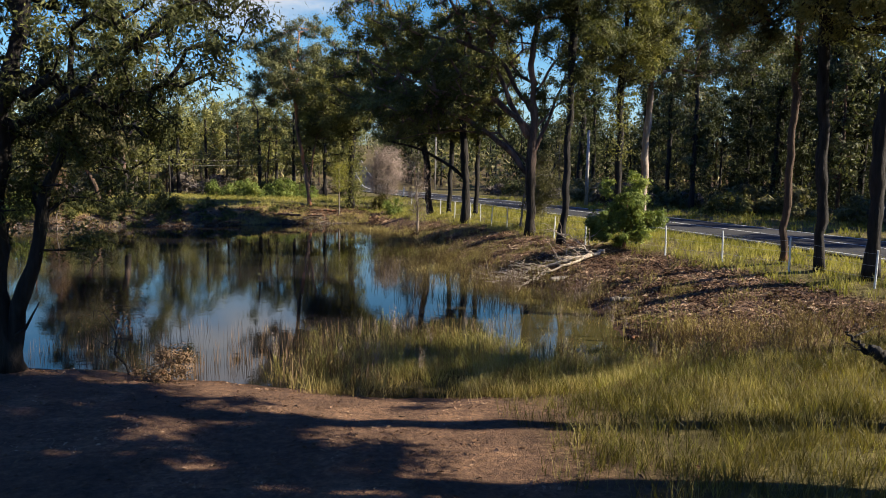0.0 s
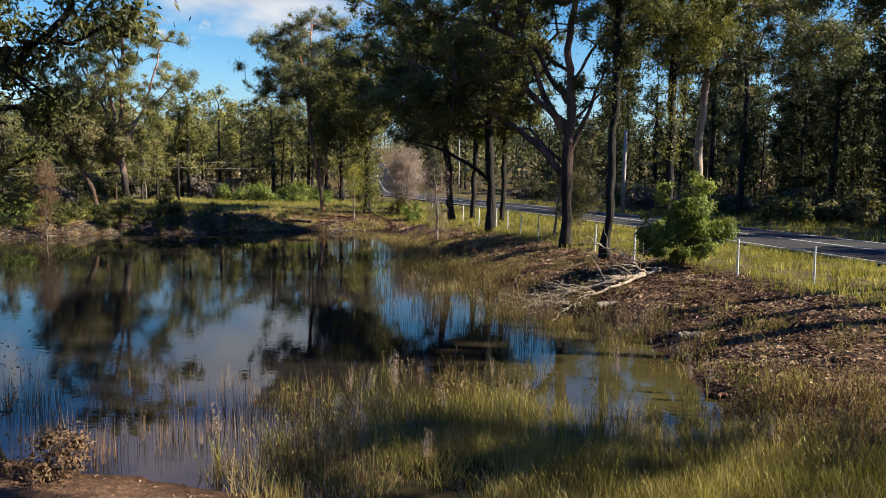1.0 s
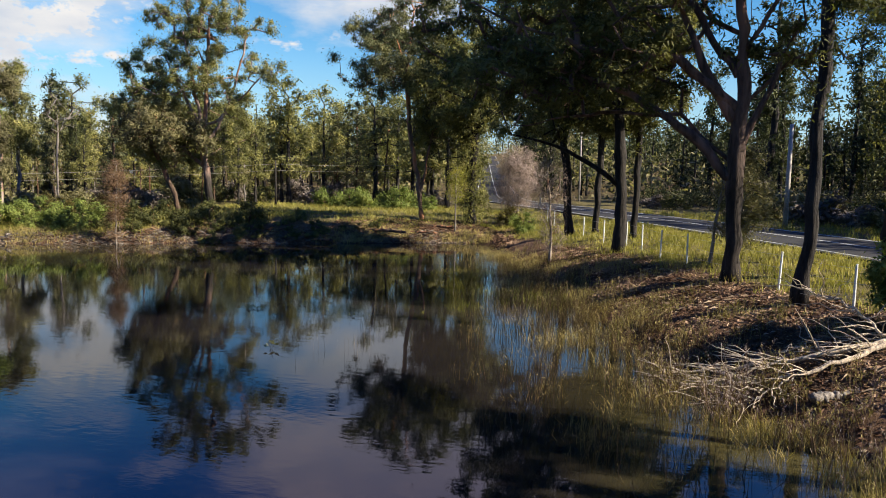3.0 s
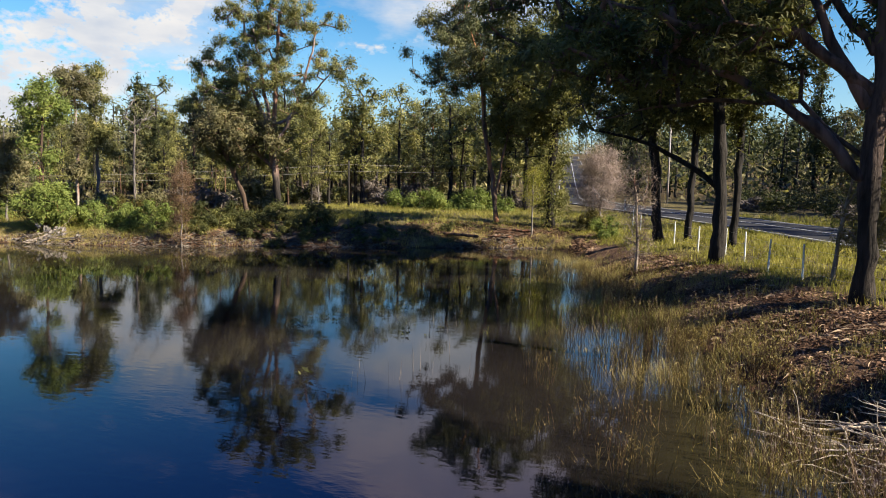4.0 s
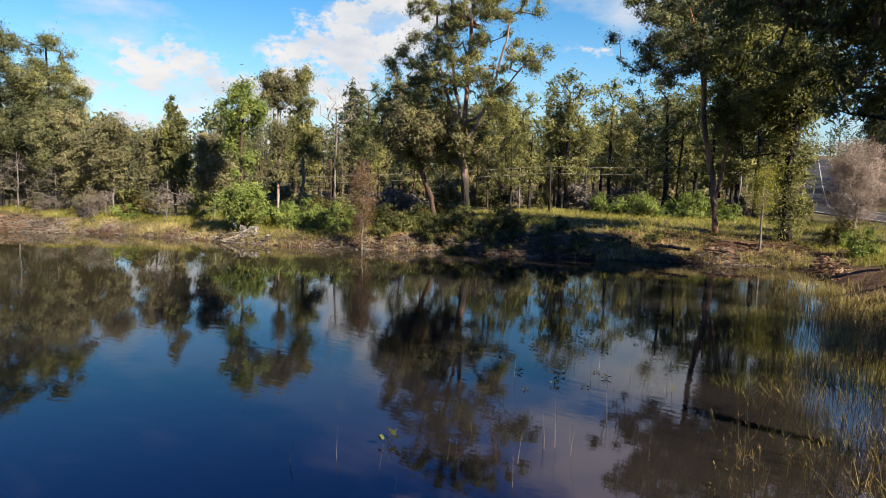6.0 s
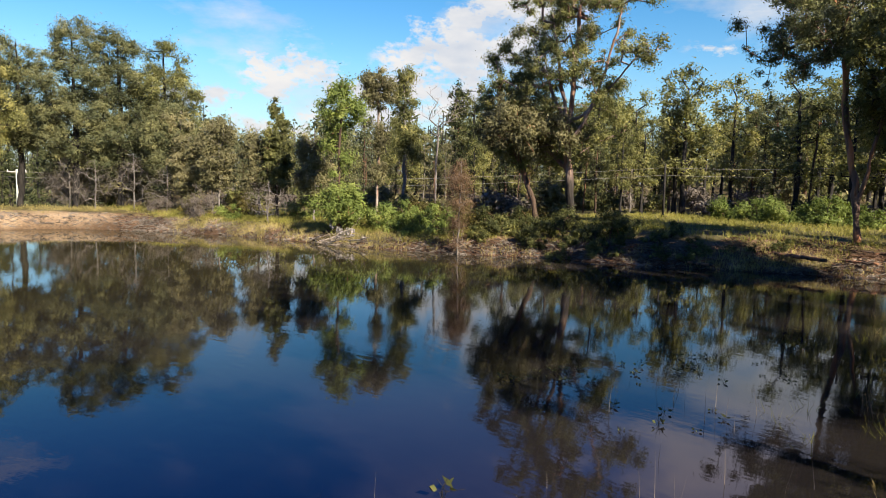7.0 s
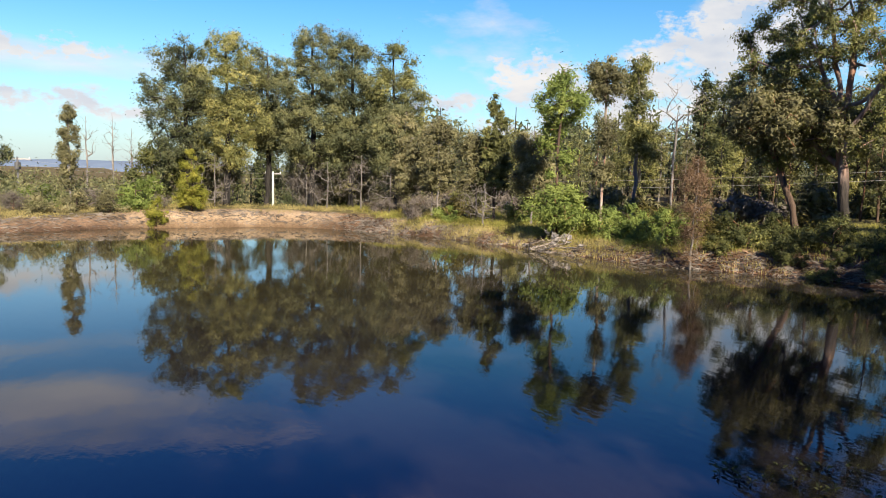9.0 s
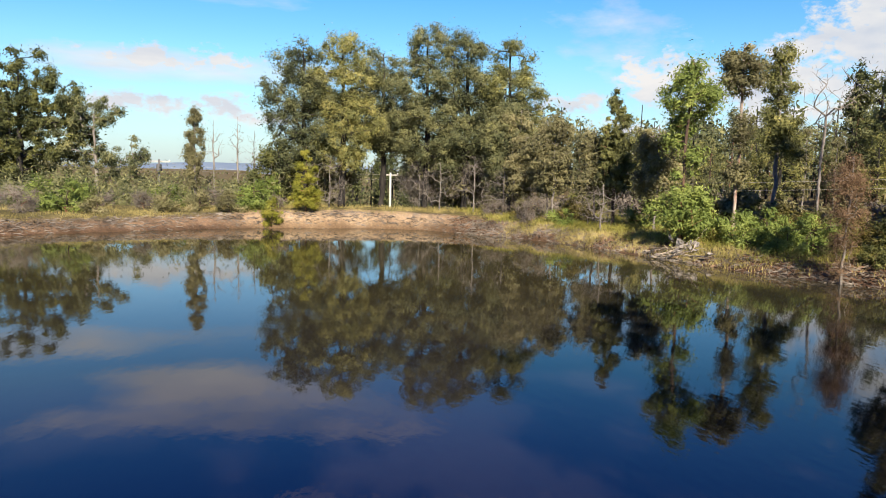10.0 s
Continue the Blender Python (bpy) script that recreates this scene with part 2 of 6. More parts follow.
def ground_material():
    """Dirt, grass, litter and sand are mixed by the zone colours of the sheet."""
    m, w = material("ground")
    obj = w.n("ShaderNodeTexCoord").outputs["Object"]
    zone = w.n("ShaderNodeVertexColor")
    zone.layer_name = "zone"
    sep = w.n("ShaderNodeSeparateColor")
    w.link(zone.outputs[0], sep.inputs[0])
    fine = w.noise(obj, 9.0, 8.0, 0.7)
    mid = w.noise(obj, 0.9, 5.0, 0.6)
    both = w.math("ADD", w.math("MULTIPLY", fine, 0.55), w.math("MULTIPLY", mid, 0.45))
    dirt = w.ramp(both, [(0.32, (0.036, 0.022, 0.015)), (0.5, (0.090, 0.053, 0.033)), (0.68, (0.215, 0.122, 0.068))])
    grass = w.ramp(both, [(0.32, (0.034, 0.029, 0.011)), (0.5, (0.074, 0.061, 0.022)), (0.68, (0.145, 0.115, 0.046))])
    speck = w.noise(obj, 26.0, 3.0, 0.8)
    litter = w.ramp(w.math("ADD", w.math("MULTIPLY", speck, 0.65), w.math("MULTIPLY", mid, 0.35)), [(0.36, (0.024, 0.013, 0.007)), (0.52, (0.078, 0.045, 0.026)), (0.68, (0.190, 0.120, 0.075))])
    sand = w.ramp(both, [(0.32, (0.12, 0.08, 0.048)), (0.5, (0.24, 0.165, 0.098)), (0.68, (0.42, 0.31, 0.19))])
    c = w.mix(sep.outputs[1], dirt, grass)
    c = w.mix(sep.outputs[2], c, litter)
    c = w.mix(sep.outputs[0], c, sand)
    c = w.mix(zone.outputs[1], c, w.mix(1.0, c, (0.42, 0.38, 0.34), "MULTIPLY"))
    h = w.math("ADD", w.math("MULTIPLY", fine, 0.5), w.math("MULTIPLY", speck, 0.5))
    finish(w, principled(w, c, 0.95, w.bump(w.math("ADD", h, w.math("MULTIPLY", w.noise(obj, 2.6, 4.0), 1.4)), 0.85, 0.09), 0.1))
    return m


M_GROUND = ground_material()


def water_material():
    m, w = material("pond_water")
    obj = w.n("ShaderNodeTexCoord").outputs["Object"]
    mp = w.n("ShaderNodeMapping")
    mp.inputs["Rotation"].default_value = (0, 0, radians(25))
    mp.inputs["Scale"].default_value = (1.0, 2.2, 1)
    w.link(obj, mp.inputs[0])
    small = w.noise(mp.outputs[0], 2.6, 3.0, 0.5)
    calm = w.ramp(w.noise(obj, 0.12, 3.0), [(0.35, (0.15,) * 3), (0.65, (1.0,) * 3)])
    h = w.math("MULTIPLY", small, calm)
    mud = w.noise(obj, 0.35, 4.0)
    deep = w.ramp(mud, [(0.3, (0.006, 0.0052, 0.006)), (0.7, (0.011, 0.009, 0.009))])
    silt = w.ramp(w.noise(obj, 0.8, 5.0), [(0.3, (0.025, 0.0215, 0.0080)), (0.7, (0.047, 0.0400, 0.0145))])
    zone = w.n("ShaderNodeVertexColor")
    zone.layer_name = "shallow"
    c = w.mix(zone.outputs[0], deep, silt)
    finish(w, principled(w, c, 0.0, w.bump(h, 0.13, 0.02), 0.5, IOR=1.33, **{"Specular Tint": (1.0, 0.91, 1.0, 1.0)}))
    return m


M_WATER = water_material()


# ---- mesh helpers ----
def mesh_object(name, verts, faces, mat, parent=None, smooth=False, label="", mats=None, index=None):
    """faces: one array of equal-sized polygons, or a list of such arrays."""
    me = bpy.data.meshes.new(name)
    groups = faces if isinstance(faces, list) else [faces]
    groups = [np.asarray(g, dtype=np.int64) for g in groups if len(g)]
    loops = np.concatenate([g.ravel() for g in groups])
    sizes = np.concatenate([np.full(len(g), g.shape[1]) for g in groups])
    starts = np.concatenate(([0], np.cumsum(sizes)[:-1]))
    me.vertices.add(len(verts))
    me.vertices.foreach_set("co", np.asarray(verts, dtype=np.float32).ravel())
    me.loops.add(len(loops))
    me.loops.foreach_set("vertex_index", loops.astype(np.int32))
    me.polygons.add(len(sizes))
    me.polygons.foreach_set("loop_start", starts.astype(np.int32))
    me.polygons.foreach_set("use_smooth", np.full(len(sizes), smooth))
    for mm in (mats or [mat]):
        me.materials.append(mm)
    if index is not None:
        me.polygons.foreach_set("material_index", np.asarray(index, dtype=np.int32))
    me.update(calc_edges=True)
    ob = new(name, me)
    if parent is not None:
        ob.parent = parent
    if label:
        tagged(ob, label)
    return ob


def part(name, bm, mat, parent, label=""):
    me = bpy.data.meshes.new(name)
    bm.to_mesh(me)
    bm.free()
    me.materials.append(mat)
    ob = new(name, me)
    ob.parent = parent
    if label:
        tagged(ob, label)
    return ob


def thing(name, at, label, category, group="", kind="", rz=0.0):
    ob = new(name)
    ob.empty_display_size = 0.3
    ob.matrix_basis = pose(*at, 0, 0, rz)
    return tagged(ob, label, category, group, kind)


def tubes(a, b, ra, rb, sides):
    """Tapered tubes from points a to points b, all at once."""
    d = b - a
    ln = np.linalg.norm(d, axis=1, keepdims=True) + 1e-9
    d = d / ln
    ref = np.where(np.abs(d[:, 2:3]) > 0.9, np.array([[1.0, 0, 0]]), np.array([[0, 0, 1.0]]))
    u = np.cross(d, ref)
    u /= np.linalg.norm(u, axis=1, keepdims=True) + 1e-9
    v = np.cross(d, u)
    ang = np.arange(sides) * 2 * np.pi / sides
    ring = u[:, None, :] * np.cos(ang)[None, :, None] + v[:, None, :] * np.sin(ang)[None, :, None]
    va = a[:, None, :] + ring * ra[:, None, None]
    vb = b[:, None, :] + ring * rb[:, None, None]
    verts = np.concatenate([va, vb], axis=1).reshape(-1, 3)
    base = (np.arange(len(a)) * 2 * sides)[:, None]
    k = np.arange(sides)
    k2 = (k + 1) % sides
    quad = np.stack([k, k + sides, k2 + sides, k2], axis=1)
    faces = (base[:, None, :] + quad[None, :, :]).reshape(-1, 4)
    return verts, faces


def polyline_tube(pts, radii, sides=8, cap=True):
    """One continuous tube along pts."""
    pts = np.asarray(pts, float)
    n = len(pts)
    tan = np.gradient(pts, axis=0)
    tan /= np.linalg.norm(tan, axis=1, keepdims=True) + 1e-9
    u = np.cross(tan[0], [0.31, 0.83, 0.1])
    rings = []
    for i in range(n):
        u = u - tan[i] * np.dot(u, tan[i])
        u /= np.linalg.norm(u) + 1e-9
        v = np.cross(tan[i], u)
        ang = np.arange(sides) * 2 * np.pi / sides
        rings.append(pts[i] + radii[i] * (np.cos(ang)[:, None] * u + np.sin(ang)[:, None] * v))
    verts = np.concatenate(rings)
    k = np.arange(sides)
    quads = []
    for i in range(n - 1):
        quads.append(np.stack([i * sides + k, i * sides + (k + 1) % sides, (i + 1) * sides + (k + 1) % sides, (i + 1) * sides + k], axis=1))
    faces = [np.concatenate(quads)]
    if cap:
        faces.append(np.array([k[::-1], k + (n - 1) * sides]))
    return verts, faces


def merge(pieces):
    """Joins several (verts, faces list) into one."""
    vs, by, off = [], {}, 0
    for v, fs in pieces:
        for f in (fs if isinstance(fs, list) else [fs]):
            f = np.asarray(f)
            by.setdefault(f.shape[1], []).append(f + off)
        vs.append(v)
        off += len(v)
    return np.concatenate(vs), [np.concatenate(x) for x in by.values()]


def leaf_quads(rng, centres, n_each, spread, length, width, droop=0.5, flat=0.8, quad=False):
    """Lance-shaped leaves round each centre, facing more or less outwards from it."""
    c = np.repeat(centres, n_each, axis=0)
    n = len(c)
    off = rng.normal(size=(n, 3))
    out = off / (np.linalg.norm(off, axis=1, keepdims=True) + 1e-9)
    off *= spread
    off[:, 2] *= flat
    p = c + off
    nor = out + rng.normal(size=(n, 3)) * 0.45 + np.array([[0, 0, 0.25]])
    d = np.cross(nor, rng.normal(size=(n, 3)))
    d /= np.linalg.norm(d, axis=1, keepdims=True) + 1e-9
    d[:, 2] -= droop * 0.8
    d /= np.linalg.norm(d, axis=1, keepdims=True)
    s = np.cross(d, nor)
    s /= np.linalg.norm(s, axis=1, keepdims=True) + 1e-9
    L = length * rng.uniform(0.6, 1.35, size=(n, 1))
    W = width * rng.uniform(0.7, 1.3, size=(n, 1))
    if quad:
        q = np.stack([p, p + d * L * 0.45 + s * W * 0.5, p + d * L, p + d * L * 0.45 - s * W * 0.5], axis=1)
        return q.reshape(-1, 3), np.arange(n * 4).reshape(-1, 4)
    q = np.stack([p - s * W * 0.5, p + s * W * 0.5, p + d * L], axis=1)
    return q.reshape(-1, 3), np.arange(n * 3).reshape(-1, 3)


def leaf_cloud(rng, centres, radii, total, length, width, droop=0.5, flat=0.62, quad=False):
    """Leaves gathered in lobed clumps round the ends of the branches: a domed top, a thin underside, open air between clumps."""
    share = radii ** 2
    cnt = np.maximum(6, (total * share / share.sum()).astype(int))
    k = np.repeat(np.arange(len(centres)), cnt)
    n = len(k)
    v = rng.normal(size=(n, 3))
    v /= np.linalg.norm(v, axis=1, keepdims=True) + 1e-9
    flip = (v[:, 2] < 0) & (rng.uniform(size=n) < 0.2)
    v[flip, 2] *= -1
    lobes = rng.normal(size=(len(centres), 5, 3))
    lobes /= np.linalg.norm(lobes, axis=2, keepdims=True)
    reach = 0.66 + 0.5 * np.clip(np.einsum("nc,nkc->nk", v, lobes[k]).max(axis=1), 0, 1) ** 3
    far = np.where(rng.uniform(size=n) < 0.36, np.minimum(np.abs(rng.normal(size=n)) * 0.8, 1.7), rng.uniform(0.03, 1, n) ** 0.5)
    off = v * (radii[k] * reach * far)[:, None]
    off[:, 2] *= flat
    p = centres[k] + off
    nor = v + rng.normal(size=(n, 3)) * 0.4 + np.array([[0, 0, 0.2]])
    d = np.cross(nor, rng.normal(size=(n, 3)))
    d /= np.linalg.norm(d, axis=1, keepdims=True) + 1e-9
    d[:, 2] -= droop * 0.6
    d /= np.linalg.norm(d, axis=1, keepdims=True) + 1e-9
    s = np.cross(d, nor)
    s /= np.linalg.norm(s, axis=1, keepdims=True) + 1e-9
    L = length * rng.uniform(0.6, 1.35, size=(n, 1))
    W = width * rng.uniform(0.7, 1.3, size=(n, 1))
    if quad:
        q = np.stack([p, p + d * L * 0.45 + s * W * 0.5, p + d * L, p + d * L * 0.45 - s * W * 0.5], axis=1)
        return q.reshape(-1, 3), np.arange(n * 4).reshape(-1, 4)
    q = np.stack([p - s * W * 0.5, p + s * W * 0.5, p + d * L], axis=1)
    return q.reshape(-1, 3), np.arange(n * 3).reshape(-1, 3)


def grow(rng, trunk, r0, blobs, tips, step=0.55, wobble=0.10, r_tip=0.012, rise=0.25, puff=0.4, limbs=()):
    """A branching skeleton: a trunk along its points, and limbs out to tips spread in the blobs (x, y, z, rx, rz)."""
    trunk = np.asarray(trunk, float)
    seg = np.linalg.norm(np.diff(trunk, axis=0), axis=1)
    at = np.concatenate(([0], np.cumsum(seg)))
    n = max(6, int(at[-1] / step))
    s = np.linspace(0, at[-1], n)
    path = np.stack([np.interp(s, at, trunk[:, k]) for k in range(3)], axis=1)
    for k in range(1, n - 1):
        path[k, :2] += rng.normal(size=2) * wobble * 0.35
    pos, par = [p for p in path], [-1] + list(range(n - 1))
    stout = {}
    for pts2, r2 in limbs:
        q = np.asarray(pts2, float)
        s2 = np.concatenate(([0], np.cumsum(np.linalg.norm(np.diff(q, axis=0), axis=1))))
        m = max(3, int(s2[-1] / step))
        arr = np.array(pos[:n])
        last = int(np.argmin(np.linalg.norm(arr - q[0], axis=1)))
        for k in range(m + 1):
            f = k / m
            pos.append(np.array([np.interp(f * s2[-1], s2, q[:, c]) for c in range(3)]) + rng.normal(size=3) * wobble * 0.3 * (0 < k < m))
            par.append(last)
            last = len(pos) - 1
            stout[last] = r2 * (1 - 0.7 * f)
    w = np.array([b[3] ** 2 * b[4] for b in blobs], float) ** 0.8
    puffs = max(5, int(tips * 0.62))
    pick = rng.choice(len(blobs), size=puffs, p=w / w.sum())
    pts, heart, reach = [], [], []
    for i in pick:
        b = blobs[i]
        v = rng.normal(size=3)
        v /= np.linalg.norm(v)
        v *= 1.13 * rng.uniform(0.15, 1.0) ** 0.42
        c = np.array((b[0] + v[0] * b[3], b[1] + v[1] * b[3], b[2] + v[2] * b[4]))
        size = puff * (0.42 + 0.85 * rng.uniform() ** 1.6)
        heart.append(c)
        reach.append(size)
        for _ in range(2):
            w3 = rng.normal(size=3)
            pts.append(c + w3 / np.linalg.norm(w3) * size * rng.uniform(0.2, 0.75) * np.array((1, 1, 0.55)))
    pts = np.array(pts)
    low = max(1, int(0.22 * n))
    dist = np.min(np.linalg.norm(pts[:, None, :] - path[None, low:, :], axis=2), axis=1)
    tip_nodes = []
    for p in pts[np.argsort(dist)]:
        arr = np.array(pos)
        d = np.linalg.norm(arr - p, axis=1) + rise * np.maximum(0, arr[:, 2] - p[2] + 0.3)
        d[:low] += 50
        j = int(np.argmin(d))
        a = arr[j]
        ln = np.linalg.norm(p - a)
        m = max(1, int(ln / step))
        last = j
        bend = rng.normal(size=3) * wobble * ln
        bend[2] += 0.10 * ln
        for k in range(1, m + 1):
            f = k / m
            q = a + (p - a) * f + bend * math.sin(math.pi * f)
            if k < m:
                q = q + rng.normal(size=3) * wobble * 0.35
            pos.append(q)
            par.append(last)
            last = len(pos) - 1
        tip_nodes.append(last)
    pos, par = np.array(pos), np.array(par)
    count = np.zeros(len(pos))
    count[tip_nodes] = 1
    for i in range(len(pos) - 1, 0, -1):
        count[par[i]] += count[i]
    count = np.maximum(count, 1)
    e = math.log(r0 / r_tip) / math.log(max(2, count[0]))
    rad = r_tip * count ** e
    for k in range(n):
        f = k / n
        rad[k] = max(rad[k] * 0.9, r0 * (1 - 0.8 * f) * 0.75)
    for k, r2 in stout.items():
        rad[k] = max(rad[k] * 0.8, r2)
    rad[0] = r0 * 1.25
    chains = [list(range(n))]
    for k in sorted(stout):
        if k - 1 in stout and par[k] == k - 1:
            chains[-1].append(k)
        else:
            chains.append([par[k], k])
    return pos, par, rad, np.array(heart), np.array(reach), n, chains


def wood(pos, par, rad, chains, rng):
    own = set(k for c in chains for k in c[1:])
    i = np.array([k for k in range(1, len(pos)) if k not in own])
    ra, rb = np.minimum(rad[par[i]], rad[i] * 1.35), rad[i]
    pieces = []
    for c in chains:
        r = rad[c] * rng.uniform(0.93, 1.07, len(c))
        if c[0]:
            r[0] = r[1]
        q = pos[c]
        at = np.concatenate(([0], np.cumsum(np.linalg.norm(np.diff(q, axis=0), axis=1))))
        m = max(len(c), int(at[-1] / 0.38))
        u = np.linspace(0, at[-1], m)
        q = np.stack([np.interp(u, at, q[:, d]) for d in range(3)], axis=1)
        q[1:-1] += rng.normal(size=(m - 2, 3)) * 0.012
        r = np.interp(u, at, r) * (1 + 0.05 * rng.normal(size=m))
        v, f = polyline_tube(q, r, 9)
        knob = rng.normal(size=(m, 9))
        knob = 0.085 * (knob + np.roll(knob, 1, 0) + np.roll(knob, 1, 1)) / 1.7
        v = q[:, None, :] + (v.reshape(m, 9, 3) - q[:, None, :]) * (1 + np.clip(knob, -0.2, 0.3))[:, :, None]
        pieces.append((v.reshape(-1, 3), f))
    for lo, hi, sides in ((0, 0.022, 3), (0.022, 0.08, 5), (0.08, 9, 9)):
        k = (rb >= lo) & (rb < hi)
        if k.any():
            pieces.append(tubes(pos[par[i]][k], pos[i][k], ra[k], rb[k], sides))
    return merge(pieces)


def tree(name, at, label, trunk, r0, blobs, tips, leaves, bark, leaf, seed, spread=0.30, size=(0.18, 0.075), droop=0.5, rise=0.25,
         wobble=0.10, group="", category="tree", r_tip=0.012, flat=0.85, sleeve=None, extra=(), puff=0.42, step=0.55, quad=False):
    """A tree > trunk (with its limbs) and crown. sleeve: (low, high, radius, count) of leaf tufts along the trunk."""
    rng = np.random.default_rng(seed)
    t = thing(name, at, label, category, group)
    pos, par, rad, heart, reach, n, chains = grow(rng, trunk, r0, blobs, tips, step, rise=rise, wobble=wobble, r_tip=r_tip, puff=puff + spread, limbs=extra)
    v, f = wood(pos, par, rad, chains, rng)
    mesh_object("trunk", v, f, bark, t, True)
    if leaves:
        lv, lf = leaf_cloud(rng, heart, reach, int(leaves * 1.12), size[0], size[1], droop, flat, quad)
        if sleeve:
            lo, hi, sr, cnt = sleeve
            zs = rng.uniform(lo, hi, size=cnt)
            cx = np.interp(zs, pos[:n, 2], pos[:n, 0])
            cy = np.interp(zs, pos[:n, 2], pos[:n, 1])
            a = rng.uniform(0, 2 * np.pi, cnt)
            rr = sr * rng.uniform(0.2, 1, cnt)
            cs = np.stack([cx + rr * np.cos(a), cy + rr * np.sin(a), zs], axis=1)
            l2 = leaf_quads(rng, cs, 20, 0.22, size[0], size[1], droop, 0.8, quad)
            lv, lf = merge([(lv, lf), l2])
            lf = lf[0]
        mesh_object("crown", lv, lf, leaf, t)
    return t


# ---- the lie of the land ----
SHORE = [(-1.3, 12.8), (-5, 13.4), (-9.6, 13.9), (-20, 11.5), (-33, 8), (-41, 9.5), (-44.8, 12), (-47, 15.3), (-50.3, 22.7), (-50.9, 27.4), (-50.6, 32.8),
         (-46.4, 37.3), (-41.1, 40.4), (-36.4, 41.8), (-30.9, 43.3), (-27.4, 44.8), (-23.3, 47.9), (-19.4, 49.1), (-16.5, 50.9), (-13.5, 52.6), (-8.8, 54.3),
         (-6.6, 50), (-4.4, 44), (-2.2, 37), (-0.8, 33), (0.2, 29.5), (1.6, 25.5), (3.3, 23.2), (4.1, 21.3), (4.0, 18.5), (4.6, 16.2), (3.2, 14.4), (1, 13.2)]
ROAD = [(28.9, -8), (21.9, 10), (18.1, 20), (14.5, 30), (10.9, 40), (7.0, 50), (2.7, 60), (-2.0, 70), (-7.6, 82), (-14.5, 98), (-21.5, 132), (-33, 190), (-48, 265)]


def closed_curve(pts, k=6):
    p = np.array(pts, float)
    a, b, c, d = np.roll(p, 1, 0), p, np.roll(p, -1, 0), np.roll(p, -2, 0)
    out = []
    for s in np.arange(k) / k:
        out.append(0.5 * (2 * b + (c - a) * s + (2 * a - 5 * b + 4 * c - d) * s ** 2 + (3 * b - a - 3 * c + d) * s ** 3))
    return np.stack(out, axis=1).reshape(-1, 2)


def open_curve(pts, k=10):
    p = np.array(pts, float)
    p = np.concatenate([[2 * p[0] - p[1]], p, [2 * p[-1] - p[-2]]])
    out = []
    for i in range(1, len(p) - 2):
        a, b, c, d = p[i - 1:i + 3]
        for s in np.arange(k) / k:
            out.append(0.5 * (2 * b + (c - a) * s + (2 * a - 5 * b + 4 * c - d) * s ** 2 + (3 * b - a - 3 * c + d) * s ** 3))
    out.append(p[-2])
    return np.array(out)


SHORE_LINE = closed_curve(SHORE)
ROAD_LINE = open_curve(ROAD)


def line_distance(x, y, line, closed):
    a = line
    b = np.roll(line, -1, 0)
    if not closed:
        a, b = a[:-1], b[:-1]
    best = np.full(x.shape, 1e9)
    for p, q in zip(a, b):
        e = q - p
        t = np.clip(((x - p[0]) * e[0] + (y - p[1]) * e[1]) / (e @ e + 1e-12), 0, 1)
        best = np.minimum(best, np.hypot(x - p[0] - t * e[0], y - p[1] - t * e[1]))
    return best


def shore_distance(x, y):
    """Metres from the shore line, negative on the pond's side."""
    inside = np.zeros(x.shape, bool)
    b = np.roll(SHORE_LINE, -1, 0)
    for (x1, y1), (x2, y2) in zip(SHORE_LINE, b):
        cond = (y1 > y) != (y2 > y)
        xx = (x2 - x1) * (y - y1) / (y2 - y1 + 1e-12) + x1
        inside ^= cond & (x < xx)
    d = line_distance(x, y, SHORE_LINE, True)
    return np.where(inside, -d, d)


def ripple(x, y, s, seed=0.0):
    return (np.sin(x * 1.7 * s + seed) * np.cos(y * 1.3 * s - seed * 2) + 0.6 * np.sin(x * 3.1 * s - y * 2.3 * s + seed * 3) + 0.4 * np.sin(y * 5.3 * s + x * 4.1 * s)) / 2


# anchors of the banks: x, y, height, run
BANKS = [(9, 27, 1.65, 3.4), (1, 42, 1.5, 2.6), (-6, 60, 1.2, 3.0), (-20, 56, 1.3, 2.2), (-36, 47, 0.9, 1.6), (-50, 43, 0.9, 1.0), (-56, 28, 0.95, 0.7), (-52, 14, 0.8, 1.5), (-30, 0, 0.6, 3.0), (-4, 6, 0.55, 3.5), (8, 12, 0.9, 4.2)]


def smooth(a, b, v):
    t = np.clip((v - a) / (b - a), 0, 1)
    return t * t * (3 - 2 * t)


def rise(x, y):
    """The far woods stand on a low hill that the road climbs."""
    return smooth(95, 330, y) * smooth(-130, -60, x) * 13.0


